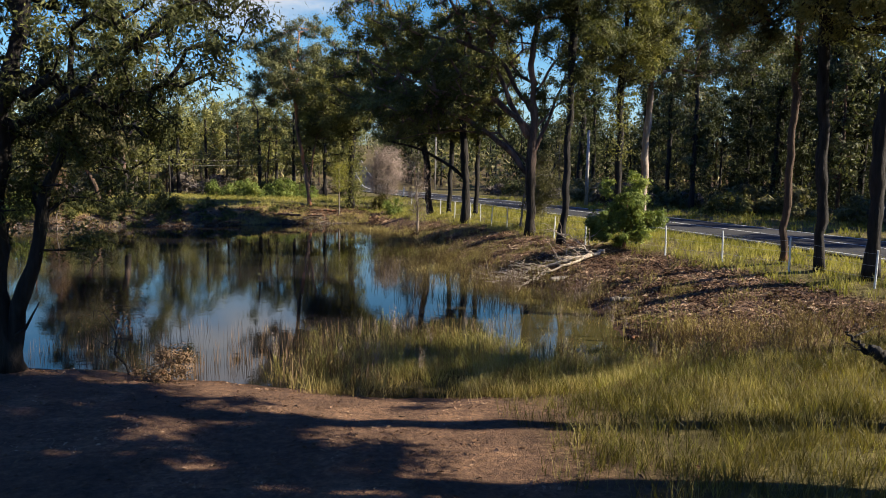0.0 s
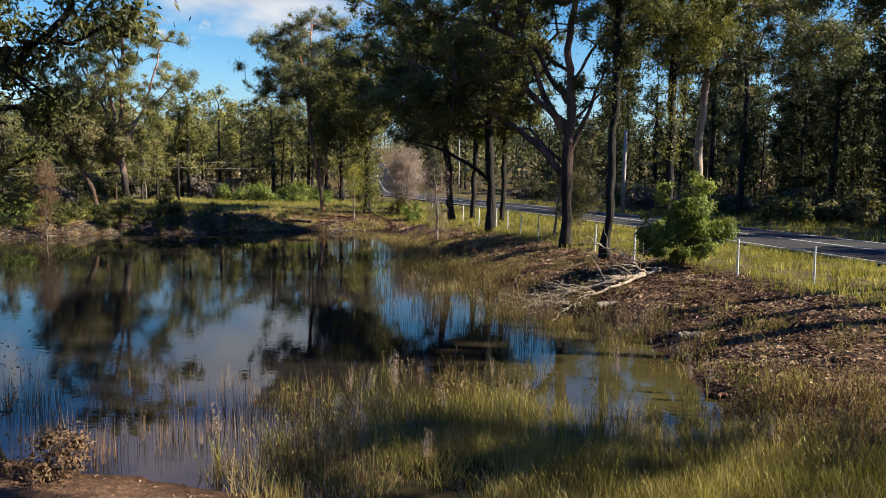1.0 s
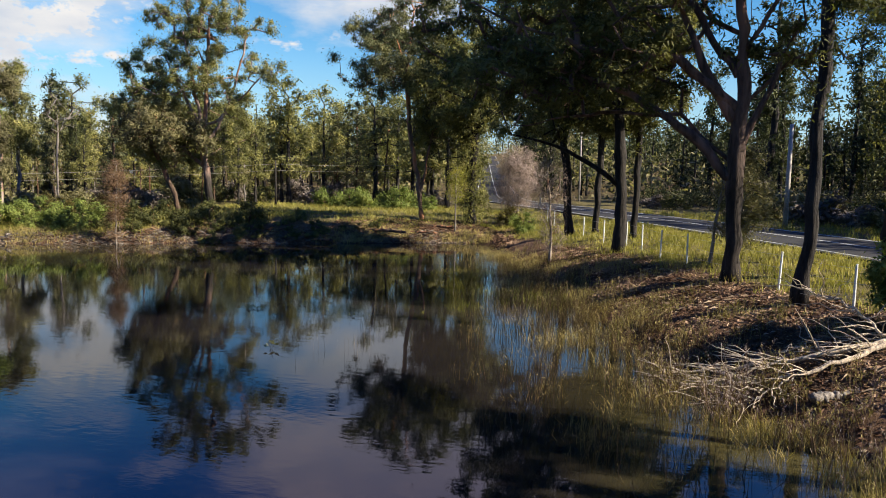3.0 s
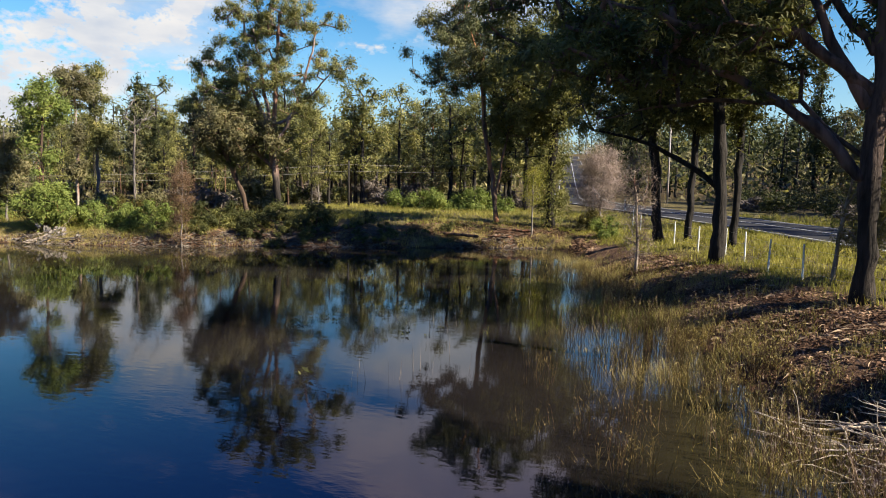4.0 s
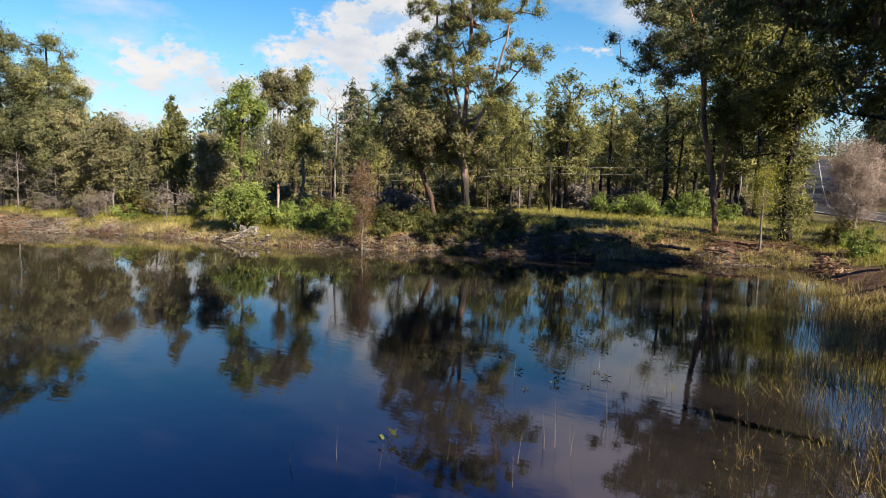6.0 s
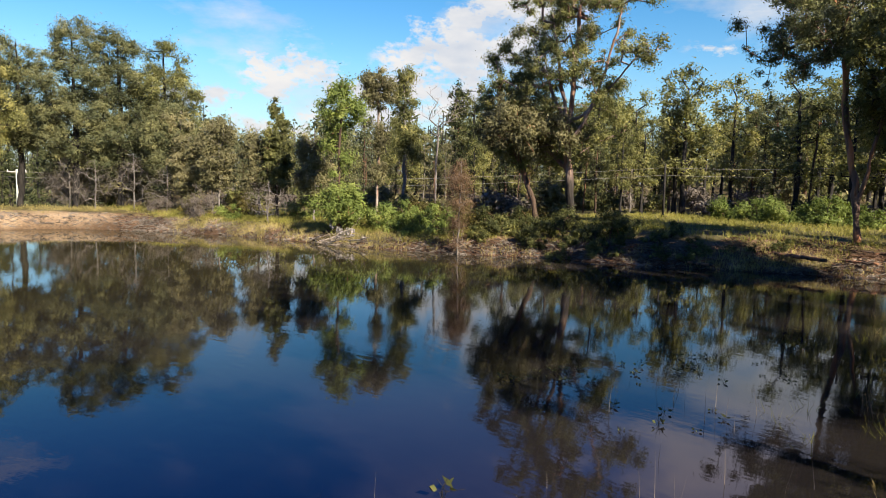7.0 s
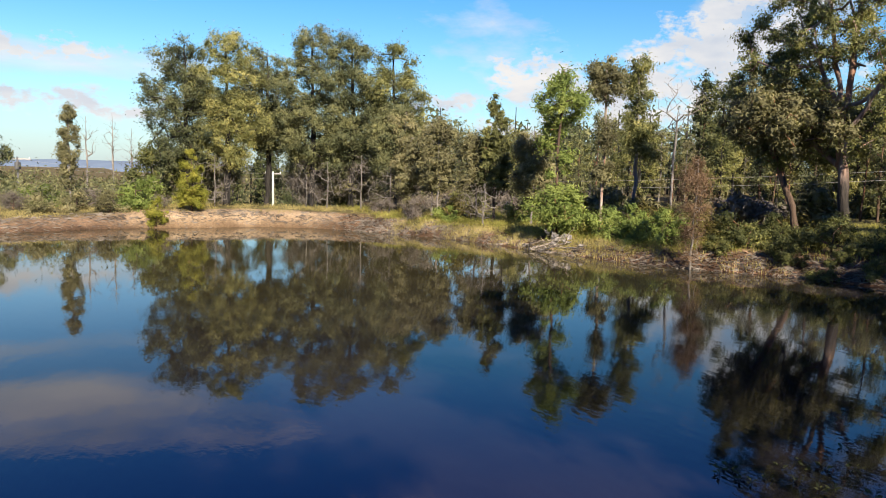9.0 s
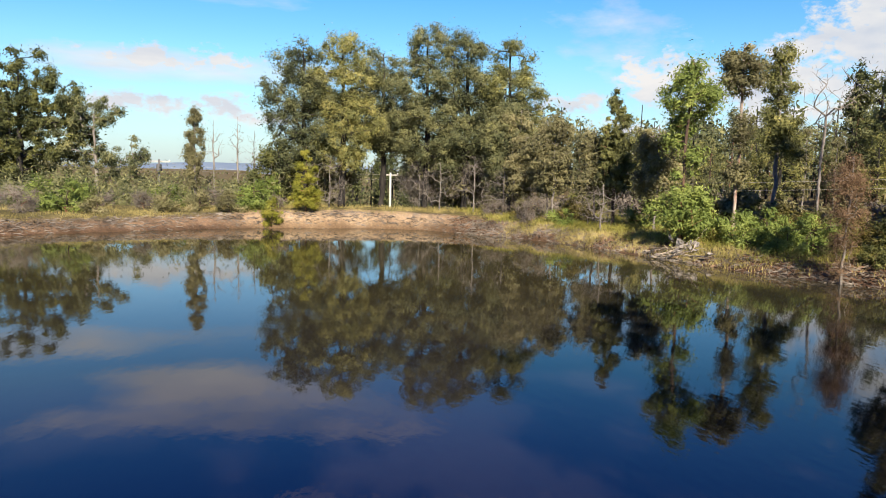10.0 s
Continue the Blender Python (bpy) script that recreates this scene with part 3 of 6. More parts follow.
def height(x, y):
    x, y = np.atleast_1d(np.asarray(x, float)), np.atleast_1d(np.asarray(y, float))
    d = shore_distance(x, y)
    ws = hs = ls = 0
    for bx, by, h, run in BANKS:
        wt = 1 / ((x - bx) ** 2 + (y - by) ** 2 + 9) ** 1.5
        ws, hs, ls = ws + wt, hs + wt * h, ls + wt * run
    h, run = hs / ws, ls / ws
    d = d + (0.22 * ripple(x, y, 0.8) + 0.12 * ripple(y, x, 2.3, 4.0)) * np.exp(-np.abs(d) / 4)
    out = h * (1 - np.exp(-np.maximum(d, 0) / run)) + 0.05 * np.minimum(d, 1) * (d > 0)
    z = np.where(d > 0, out, np.maximum(-1.6, 0.16 * d))
    z += np.where(d > 0, 0.05 * ripple(x, y, 1.0, 1.0) * smooth(0, 2, d), 0)
    # the land falls away behind the dam wall to the west
    west = smooth(-58, -90, x) * smooth(60, 45, y) * smooth(-40, -10, y)
    z -= west * 6.0
    # the road's bed
    r = line_distance(x, y, ROAD_LINE, False)
    bed = smooth(8.0, 3.8, r)
    z = z * (1 - bed) + 1.40 * bed
    z += smooth(20, 90, y - 45) * 0.8 * (1 - west) * (1 - bed)
    return z + rise(x, y)


def gz(x, y):
    return float(height(x, y)[0])


def axis(lo, hi, fine, far):
    mid = np.arange(lo, hi, fine)
    g = fine * 1.22 ** np.arange(1, 200)
    up = hi + np.cumsum(g)
    dn = lo - np.cumsum(g)
    return np.concatenate([dn[dn > -far][::-1], mid, up[up < far]])


def make_ground():
    xs, ys = axis(-62, 26, 0.45, 2600), axis(-6, 66, 0.45, 2600)
    X, Y = np.meshgrid(xs, ys)
    x, y = X.ravel(), Y.ravel()
    z = height(x, y)
    d = shore_distance(x, y)
    nx, ny = len(xs), len(ys)
    i = (np.arange(ny - 1)[:, None] * nx + np.arange(nx - 1)[None, :]).ravel()
    faces = np.stack([i, i + 1, i + nx + 1, i + nx], axis=1)
    ob = mesh_object("ground", np.stack([x, y, z], axis=1), faces, M_GROUND, None, True)
    tagged(ob, "bare earth, leaf litter and grassy banks round the pond", "ground", "", "structure")
    # zones: red sand, green grass, blue litter
    n1 = ripple(x, y, 0.35, 2.0)
    sand = 0.9 * smooth(-46, -51, x + 0.5 * n1) * smooth(21, 25, y) * smooth(39, 34, y) * smooth(4.0, 2.0, d + 0.6 * n1)
    sand = np.maximum(sand, 0.2 * smooth(3, 0.4, d) * smooth(-25, -35, x))
    fence = (x - 9.2) * 0.87 + (y - 20.8) * 0.42
    road = line_distance(x, y, ROAD_LINE, False)
    verge = smooth(-0.5, 0.6, fence + 0.5 * n1) * smooth(-20, 5, y)
    near = smooth(17.5, 15, y + 0.8 * n1) * smooth(0.5, 3.5, x + (y - 10) * 0.25 + 0.7 * n1)
    north = smooth(1.2, 3.5, d + 0.8 * n1) * smooth(49, 54, y + 0.2 * x * 0) * smooth(4, 0, x)
    nw = smooth(0.8, 2.5, d + 0.6 * n1) * smooth(-22, -27, x)
    grass = np.clip(np.maximum.reduce([verge, near, north, nw]), 0, 1)
    far = smooth(62, 90, np.hypot(x + 10, y - 25))
    grass = grass * (1 - far) + 0.85 * far
    litter = smooth(0.2, 0.8, d) * smooth(-9, -5, x) * smooth(0.4, -0.6, fence + 0.5 * n1) * smooth(14.5, 17, y + n1)
    litter = np.maximum(litter, 0.8 * smooth(15, 20, road) * smooth(30, 45, y) * smooth(2, 8, x))
    litter = np.maximum(litter, 0.8 * smooth(0, 0.4, d) * smooth(3.2, 1.5, d) * smooth(47, 50, y) * smooth(-3, -8, x))
    litter = np.maximum(litter, 0.22 * smooth(62, 90, np.hypot(x + 10, y - 25)))
    litter = np.maximum(litter, 0.7 * smooth(3.0, 0.5, d) * smooth(0.0, 0.3, d) * smooth(-12, -20, x) * smooth(-52, -44, x))
    grass *= 1 - sand * 0.9
    mud = smooth(0.3, -0.3, d)
    wet = smooth(0.55, 0.05, d + 0.15 * n1)
    col = np.stack([sand, grass * (1 - mud), np.clip(litter, 0, 1) * (1 - mud), wet], axis=1)
    attr = ob.data.color_attributes.new("zone", "FLOAT_COLOR", "POINT")
    attr.data.foreach_set("color", col.astype(np.float32).ravel())
    return ob


make_ground()


def make_water():
    n = 110
    xs, ys = np.linspace(-56, 9, n), np.linspace(2, 59, n)
    X, Y = np.meshgrid(xs, ys)
    i = (np.arange(n - 1)[:, None] * n + np.arange(n - 1)[None, :]).ravel()
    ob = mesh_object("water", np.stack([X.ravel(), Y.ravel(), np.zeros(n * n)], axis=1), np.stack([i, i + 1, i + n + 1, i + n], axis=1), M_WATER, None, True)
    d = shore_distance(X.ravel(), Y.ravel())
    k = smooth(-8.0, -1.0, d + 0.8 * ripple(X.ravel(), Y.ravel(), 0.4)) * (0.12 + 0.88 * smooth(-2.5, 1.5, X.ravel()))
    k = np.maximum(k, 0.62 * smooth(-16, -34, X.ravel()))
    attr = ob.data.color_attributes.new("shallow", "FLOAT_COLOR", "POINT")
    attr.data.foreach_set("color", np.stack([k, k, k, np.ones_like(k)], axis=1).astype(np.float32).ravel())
    tagged(ob, "calm murky pond water that mirrors the trees and sky", "water", "", "structure")


make_water()


def ribbon(line, left, right, z, thick, name, mat, label, category, kind="structure"):
    """A strip along a line with real edges, from the offset left to the offset right."""
    tan = np.gradient(line, axis=0)
    tan /= np.linalg.norm(tan, axis=1, keepdims=True)
    nor = np.stack([-tan[:, 1], tan[:, 0]], axis=1)
    offs = [left, left, left * 0.5 + right * 0.5, right, right]
    crown = [-thick, 0, 0.05 if right - left > 2 else 0, 0, -thick]
    verts = np.concatenate([np.concatenate([line + nor * o, (z + c + rise(line[:, 0], line[:, 1]))[:, None]], axis=1) for o, c in zip(offs, crown)])
    n = len(line)
    k = np.arange(n - 1)
    faces = np.concatenate([np.stack([j * n + k, j * n + k + 1, (j + 1) * n + k + 1, (j + 1) * n + k], axis=1) for j in range(4)])
    ob = mesh_object(name, verts, faces, mat, None)
    return tagged(ob, label, category, "", kind)


ribbon(ROAD_LINE, -3.2, 3.2, 1.48, 0.3, "road", M_ROAD, "grey asphalt two-lane country road with worn surface", "road")
ribbon(ROAD_LINE, 2.80, 2.91, 1.505, 0.02, "edge_line", M_PAINT, "worn white edge line painted on the road", "road marking")
ribbon(ROAD_LINE, -2.91, -2.80, 1.505, 0.02, "edge_line", M_PAINT, "worn white edge line painted on the road", "road marking")
ribbon(ROAD_LINE, -0.06, 0.06, 1.535, 0.01, "centre_line", M_PAINT, "worn white centre line painted on the road", "road marking")


# ---- trees that stand by themselves ----
def at(x, y, dz=-0.05):
    return (x, y, gz(x, y) + dz)


GUM, BURNT = "rough-barked eucalypt with olive-green crown on the bank", "fire-blackened eucalypt trunk with dark olive crown by the fence"
tree("gum_tree", at(2.76, 34.0), "large spreading fire-blackened eucalypt leaning over the litter bank", [(0, 0, 0), (0.05, 0, 1.6), (-0.1, 0, 3.4), (0.1, 0, 5.5), (-0.1, 0, 8), (0.3, 0, 12)], 0.26,
     [(-4.4, 0, 8.6, 3.0, 2.7), (-6.4, -0.5, 7.6, 2.8, 2.4), (-1.4, 0, 12.2, 3.0, 2.0), (2.2, 0.4, 11.4, 1.6, 1.0), (0.3, 0.4, 9.6, 1.5, 1.2), (1.7, 0.3, 8.5, 1.3, 0.9), (-3.6, 0.5, 5.8, 2.6, 0.9), (-5.4, 0, 10.8, 3.0, 2.2), (-6.2, 0.4, 5.6, 2.0, 0.9), (-2.2, 0.4, 7.4, 2.4, 1.3), (-7.4, 0, 9.4, 2.2, 1.8), (1.4, 0.4, 6.6, 1.5, 0.8), (-4.6, -0.6, 6.4, 2.4, 1.0), (-6.8, -0.4, 6.4, 1.8, 0.9), (-0.9, 0.6, 6.2, 1.4, 0.8)], 760, 52000, M_SCORCHED, M_DARK, 11, wobble=0.14, r_tip=0.020, puff=0.34, spread=0.26, size=(0.18, 0.06), extra=[([(0, 0, 3.4), (-1.6, 0.5, 4.9), (-3.6, 0.8, 5.0), (-6.6, 1, 4.6)], 0.055), ([(0, 0, 5.0), (-1.8, -0.4, 6.4), (-4.0, -0.6, 6.6), (-6.8, -0.8, 7.6)], 0.07), ([(0, 0, 5.8), (-1.4, 0.6, 8.2), (-3.2, 0.8, 9.2), (-5.4, 0.6, 9.4)], 0.07), ([(0.1, 0, 5.2), (1.4, 0.2, 6.4), (2.9, 0.3, 7.0)], 0.06), ([(-0.1, 0, 6.4), (1.0, 0.3, 8.2), (2.4, 0.2, 10.2)], 0.08), ([(-0.1, 0, 2.9), (-1.3, 0, 4.4), (-3.0, 0.2, 5.5), (-5.6, 0, 6.4), (-7.4, -0.3, 6.9)], 0.15), ([(0, 0, 3.8), (0.8, 0, 5.4), (1.5, 0.2, 7.6)], 0.13), ([(-0.15, 0, 4.6), (-1.2, 0, 6.6), (-2.2, 0.2, 9.4)], 0.15)])
tree("gum_tree", at(3.86, 30.4), BURNT, [(0, 0, 0), (0.15, 0, 3), (0.2, 0.1, 7), (0.3, 0.1, 13)], 0.17,
     [(0.2, 0, 12, 2.6, 2.4), (0.8, 0.2, 8.8, 1.5, 1.6), (-0.8, 0.2, 9.6, 1.4, 1.2)], 230, 46000, M_BURNT, M_DARK, 12, size=(0.13, 0.045), sleeve=(4.5, 9, 0.5, 60))
tree("gum_tree", at(-0.45, 42.1), BURNT, [(0, 0, 0), (0, 0, 3), (-0.2, 0, 6), (-0.1, 0, 12)], 0.25,
     [(-2.2, 0, 8.4, 3.2, 2.8), (1.2, 0, 10.4, 2.6, 2.6), (-3.6, 0, 5.6, 1.8, 1.0), (-1.2, 0.2, 6.3, 2.0, 1.0), (1.4, 0, 7.0, 2.0, 1.4)], 400, 38000, M_BURNT, M_DARK, 13, wobble=0.13, size=(0.18, 0.064), extra=[([(0, 0, 2.7), (-1.2, 0, 3.6), (-2.8, 0, 4.4), (-4.6, 0, 4.8)], 0.12)])
tree("gum_tree", at(-3.0, 50.6), BURNT, [(0, 0, 0), (-0.3, 0, 3), (-0.6, 0, 6), (-0.5, 0, 12)], 0.24, [(-1.5, 0, 8.8, 2.8, 2.8), (0.8, 0, 10.5, 2.2, 2), (-1.2, 0, 6.5, 2.0, 1.2), (1.0, 0, 7.0, 1.8, 1.3), (-3.2, -1.4, 11.4, 2.4, 1.6), (-2.4, -3.0, 10.2, 2.2, 1.6)], 400, 38000, M_BURNT, M_DARK, 14)
tree("gum_tree", at(-1.65, 50.3), BURNT, [(0, 0, 0), (0.1, 0, 4), (0.2, 0, 11)], 0.19, [(0.5, 0, 9.4, 2, 2.4), (-1, 0, 7, 1.5, 1), (0.4, 0, 6.3, 1.8, 1.1)], 210, 26000, M_BURNT, M_DARK, 15)
tree("gum_tree", at(0.2, 46.5), BURNT, [(0, 0, 0), (0.1, 0, 4), (0, 0, 12)], 0.16, [(0.3, 0, 10, 2, 2.6), (0.2, 0, 6.8, 1.9, 1.4), (-0.7, 0, 5.6, 1.2, 0.8)], 210, 28000, M_BURNT, M_DARK, 16, sleeve=(4, 8, 0.45, 40))
tree("gum_tree", at(-10.1, 58.4), "dark vine-clad eucalypt standing on the grassy far bank", [(0, 0, 0), (0.1, 0, 5), (0, 0, 12)], 0.28,
     [(-1.8, 0, 9.2, 2.6, 2.6), (1.5, 0, 8.8, 2.3, 2.6), (0, 0, 11.5, 2, 1.6), (-2.4, 0, 6.4, 1.8, 1.6), (-1.2, 0, 4.4, 1.0, 1.0), (0.3, -3.6, 9.2, 2.7, 2.2), (-0.4, -2.4, 6.6, 1.8, 1.2), (-0.5, -5.4, 8.0, 2.2, 1.6), (-3.0, 0.5, 9.6, 1.8, 2.4), (-2.2, 0.4, 12.2, 1.9, 1.4)], 520, 60000, M_BURNT, M_DARK, 17, sleeve=(0.4, 9, 1.05, 330))
tree("gum_tree", at(-13.5, 58.3), "tall twin-stemmed eucalypt with peeling orange bark on the far bank", [(0, 0, 0), (-0.4, 0, 3), (-1.0, 0, 6), (-1.2, 0, 10), (-0.8, 0, 14)], 0.18,
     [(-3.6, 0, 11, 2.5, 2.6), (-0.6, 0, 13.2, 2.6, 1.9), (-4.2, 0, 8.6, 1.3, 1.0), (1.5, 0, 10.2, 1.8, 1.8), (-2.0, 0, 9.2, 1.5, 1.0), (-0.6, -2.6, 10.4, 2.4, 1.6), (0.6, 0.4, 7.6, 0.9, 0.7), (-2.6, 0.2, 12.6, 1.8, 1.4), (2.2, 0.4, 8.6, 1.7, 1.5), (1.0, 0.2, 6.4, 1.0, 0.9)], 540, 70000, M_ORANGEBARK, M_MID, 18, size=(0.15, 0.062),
     extra=[([(-0.2, 0, 1.6), (0.2, 0, 3.4), (0.7, 0, 6.5), (1.0, 0, 9)], 0.11)])
tree("gum_tree", at(-26.0, 52.6), "big eucalypt with bare pinkish limbs and open crown above dark shrubs", [(0, 0, 0), (-0.3, 0, 2.5), (-0.6, 0, 5), (-0.2, 0, 8), (0, 0, 12)], 0.25,
     [(-4.7, 0, 8.0, 1.5, 1.2), (-3.8, 0.2, 10.3, 1.6, 1.3), (-2.3, 0, 12.4, 1.8, 1.1), (0.2, 0.3, 13.1, 1.8, 1.0), (2.5, 0, 12.1, 1.6, 0.9), (3.9, 0, 9.2, 1.4, 0.8), (1.2, 0.5, 10.4, 1.2, 0.9), (-5.2, 0, 6.0, 1.4, 1.0), (-2.4, 0.5, 6.0, 2.0, 1.2), (-1.0, -0.6, 9.2, 1.5, 1.1), (1.8, 0.3, 5.6, 1.4, 0.9), (-4.2, 0.3, 4.5, 1.6, 0.9), (-2.6, 0.2, 8.3, 1.8, 1.3), (1.3, -0.2, 8.0, 1.5, 1.0), (-1.2, 0.3, 10.8, 1.7, 1.2), (-5.4, 0.2, 9.2, 1.5, 1.2), (-5.9, 0, 7.0, 1.4, 1.2), (-4.8, 0.4, 5.2, 1.7, 1.2), (-3.0, 0.3, 4.0, 1.7, 1.0), (-3.6, -0.3, 7.2, 1.9, 1.4), (-0.6, 0.4, 4.6, 1.5, 1.0), (2.6, 0.3, 6.8, 1.3, 0.8)], 680, 92000, M_PINKBARK, M_GUM, 19, size=(0.14, 0.058), spread=0.22, r_tip=0.020, wobble=0.13, extra=[([(-0.5, 0, 4.4), (0.9, 0, 6.4), (2.0, 0, 9.0), (2.6, 0, 11.4)], 0.13), ([(-0.5, 0, 5.0), (-1.6, 0, 7.4), (-3.0, 0, 9.8)], 0.14), ([(-0.4, 0, 3.2), (-2.2, 0, 4.6), (-4.4, 0, 5.8)], 0.10), ([(-0.6, 0, 5.4), (-1.0, -0.3, 8.6), (-1.9, 0, 11.8)], 0.13), ([(0.2, 0, 6.0), (2.2, 0, 7.6), (3.6, 0, 8.9)], 0.08)])
tree("gum_tree", at(-27.6, 51.6), "leaning brown-leaved eucalypt beside the big one", [(0, 0, 0), (-0.6, 0, 2), (-1.6, 0, 4), (-2.4, 0, 6)], 0.17,
     [(-1.8, 0, 5.6, 2.2, 1.6), (0.6, 0, 5, 1.6, 1.3)], 220, 21000, M_BROWNBARK, M_OLIVE, 20)

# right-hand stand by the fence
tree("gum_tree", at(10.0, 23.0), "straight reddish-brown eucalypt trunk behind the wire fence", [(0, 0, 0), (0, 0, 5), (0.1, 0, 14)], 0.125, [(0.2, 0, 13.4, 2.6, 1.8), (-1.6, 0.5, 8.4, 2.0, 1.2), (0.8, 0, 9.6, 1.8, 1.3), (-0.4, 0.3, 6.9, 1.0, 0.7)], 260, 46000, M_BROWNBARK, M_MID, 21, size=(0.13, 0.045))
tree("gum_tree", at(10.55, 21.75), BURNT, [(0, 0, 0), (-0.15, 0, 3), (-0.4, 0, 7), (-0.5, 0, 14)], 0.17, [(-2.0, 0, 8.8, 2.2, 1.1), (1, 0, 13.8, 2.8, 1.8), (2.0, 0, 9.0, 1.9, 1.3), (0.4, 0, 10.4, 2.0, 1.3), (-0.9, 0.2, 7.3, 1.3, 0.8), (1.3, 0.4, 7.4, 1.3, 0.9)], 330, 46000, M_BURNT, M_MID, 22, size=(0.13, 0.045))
tree("gum_tree", at(11.3, 20.45), BURNT, [(0, 0, 0), (0, 0, 4), (0.3, 0, 8), (0.4, 0, 14)], 0.205, [(0.8, 0, 7.6, 2.0, 1.3), (-2.6, 0, 8.4, 2.0, 0.9), (1, 0, 13.8, 3.0, 1.8), (2.4, 0.5, 8.4, 1.8, 1.3), (-0.2, 0, 9.4, 1.9, 1.1), (-1.2, 0.3, 7.6, 1.5, 0.9), (0.5, 0, 5.9, 0.9, 0.6)], 350, 48000, M_BURNT, M_GUM, 23, size=(0.13, 0.045))
tree("gum_tree", at(6.9, 34.2), "slim dark eucalypt with leafy shoots along its trunk", [(0, 0, 0), (0, 0, 5), (0.1, 0, 13)], 0.18, [(0, 0, 11.5, 2.8, 2.6), (0.6, 0, 8.4, 1.6, 1.4), (-1.3, 0.2, 8.6, 1.6, 1.2), (1.5, 0.2, 9.6, 1.8, 1.4)], 300, 50000, M_BURNT, M_DARK, 24, size=(0.14, 0.05), sleeve=(3, 10, 0.7, 140))
tree("gum_tree", at(8.9, 37.2), "pale grey smooth-trunked eucalypt with spreading limbs", [(0, 0, 0), (-0.1, 0, 4), (0.1, 0, 7), (0.2, 0, 12)], 0.18, [(2.4, 0, 9, 2.8, 1.5), (-1.4, 0, 10.6, 2.8, 2.0), (4.6, 0, 8.6, 2.0, 1.0), (0.6, 0.3, 8.2, 2.0, 1.2), (3.6, 0.5, 10.8, 2.4, 1.4)], 360, 50000, M_PALEBARK, M_MID, 25, size=(0.14, 0.05))
# out of view, known by their shadows; crowns shaped to cast that shade
SHADE = "tall shade-casting eucalypt on the grassy verge"
for k, (x, y, blobs) in enumerate((
        (9.6, 7.0, [(0, 0.6, 9.4, 2.0, 1.8), (0.3, 2.5, 11.2, 1.9, 1.4), (0, -1.4, 11.0, 2.4, 2.0), (0.2, 1.0, 13.0, 2.6, 1.6), (-0.3, -1.2, 7.4, 2.0, 1.7), (0.2, 4.0, 12.0, 1.5, 1.1), (0, 0.4, 6.5, 1.4, 1.0), (0, 1.9, 8.3, 1.6, 1.2), (0.2, 3.5, 9.9, 1.4, 1.1), (0.1, 4.5, 10.8, 1.3, 1.0)]),
        (12.2, 7.4, [(-0.5, 0.2, 13.4, 2.8, 1.2), (1.5, 0.6, 14.2, 2.5, 1.2), (0, -1.4, 12.4, 2.4, 1.2)]),
        (14.2, 9.6, [(-0.5, 0, 15.0, 2.2, 1.0), (0.5, 0.4, 16.6, 2.0, 0.9)]),
        (13.0, 2.0, [(-1.5, 0, 9, 2.8, 2.2), (1.5, 1.0, 10.5, 3, 2.4), (0, -2, 8, 2.2, 1.4), (-2.0, 0.6, 7.2, 2.2, 1.2)]),
        (7.5, -2.5, [(-1.5, 0, 9, 3.0, 2.2), (1.5, 1.0, 10.5, 3, 2.4), (0, 1.2, 7.6, 2.6, 1.4)]))):
    tree("gum_tree", at(x, y), SHADE, [(0, 0, 0), (0.1, 0, 4), (-0.2, 0.1, 8), (0.1, 0, 13)], 0.28, blobs, 400, 26000, M_BURNT, M_GUM, 30 + k, size=(0.25, 0.11))
# added out of view: these crowns hold skylight off the foreground track
for k, (x, y) in enumerate(((-6.5, 2.2), (3.6, 1.6), (-2.5, -7.0))):
    tree("gum_tree", at(x, y), "unseen spreading eucalypt added behind the track to block skylight", [(0, 0, 0), (0.1, 0, 4), (-0.2, 0.1, 7), (0.1, 0, 12)], 0.28, [(-2.2, 0.5, 10.2, 3.2, 1.8), (2.2, 1.0, 10.6, 3.2, 1.8), (0, 2.6, 9.6, 3.0, 1.3), (0.5, -2, 9.6, 3.0, 1.6)], 240, 10000, M_BURNT, M_MID, 44 + k, size=(0.34, 0.16), step=0.9)
tree("gum_tree", at(14.0, 14.6), SHADE, [(0, 0, 0), (0.1, 0, 6), (-0.2, 0.1, 12), (0.1, 0, 16)], 0.28, [(-1.0, 0, 14.5, 3.0, 1.8), (1.0, 1.5, 13.5, 2.4, 1.4), (0.4, -1.2, 9.0, 2.4, 0.9), (1.0, -0.4, 7.2, 1.8, 0.7)], 240, 22000, M_BURNT, M_GUM, 36)

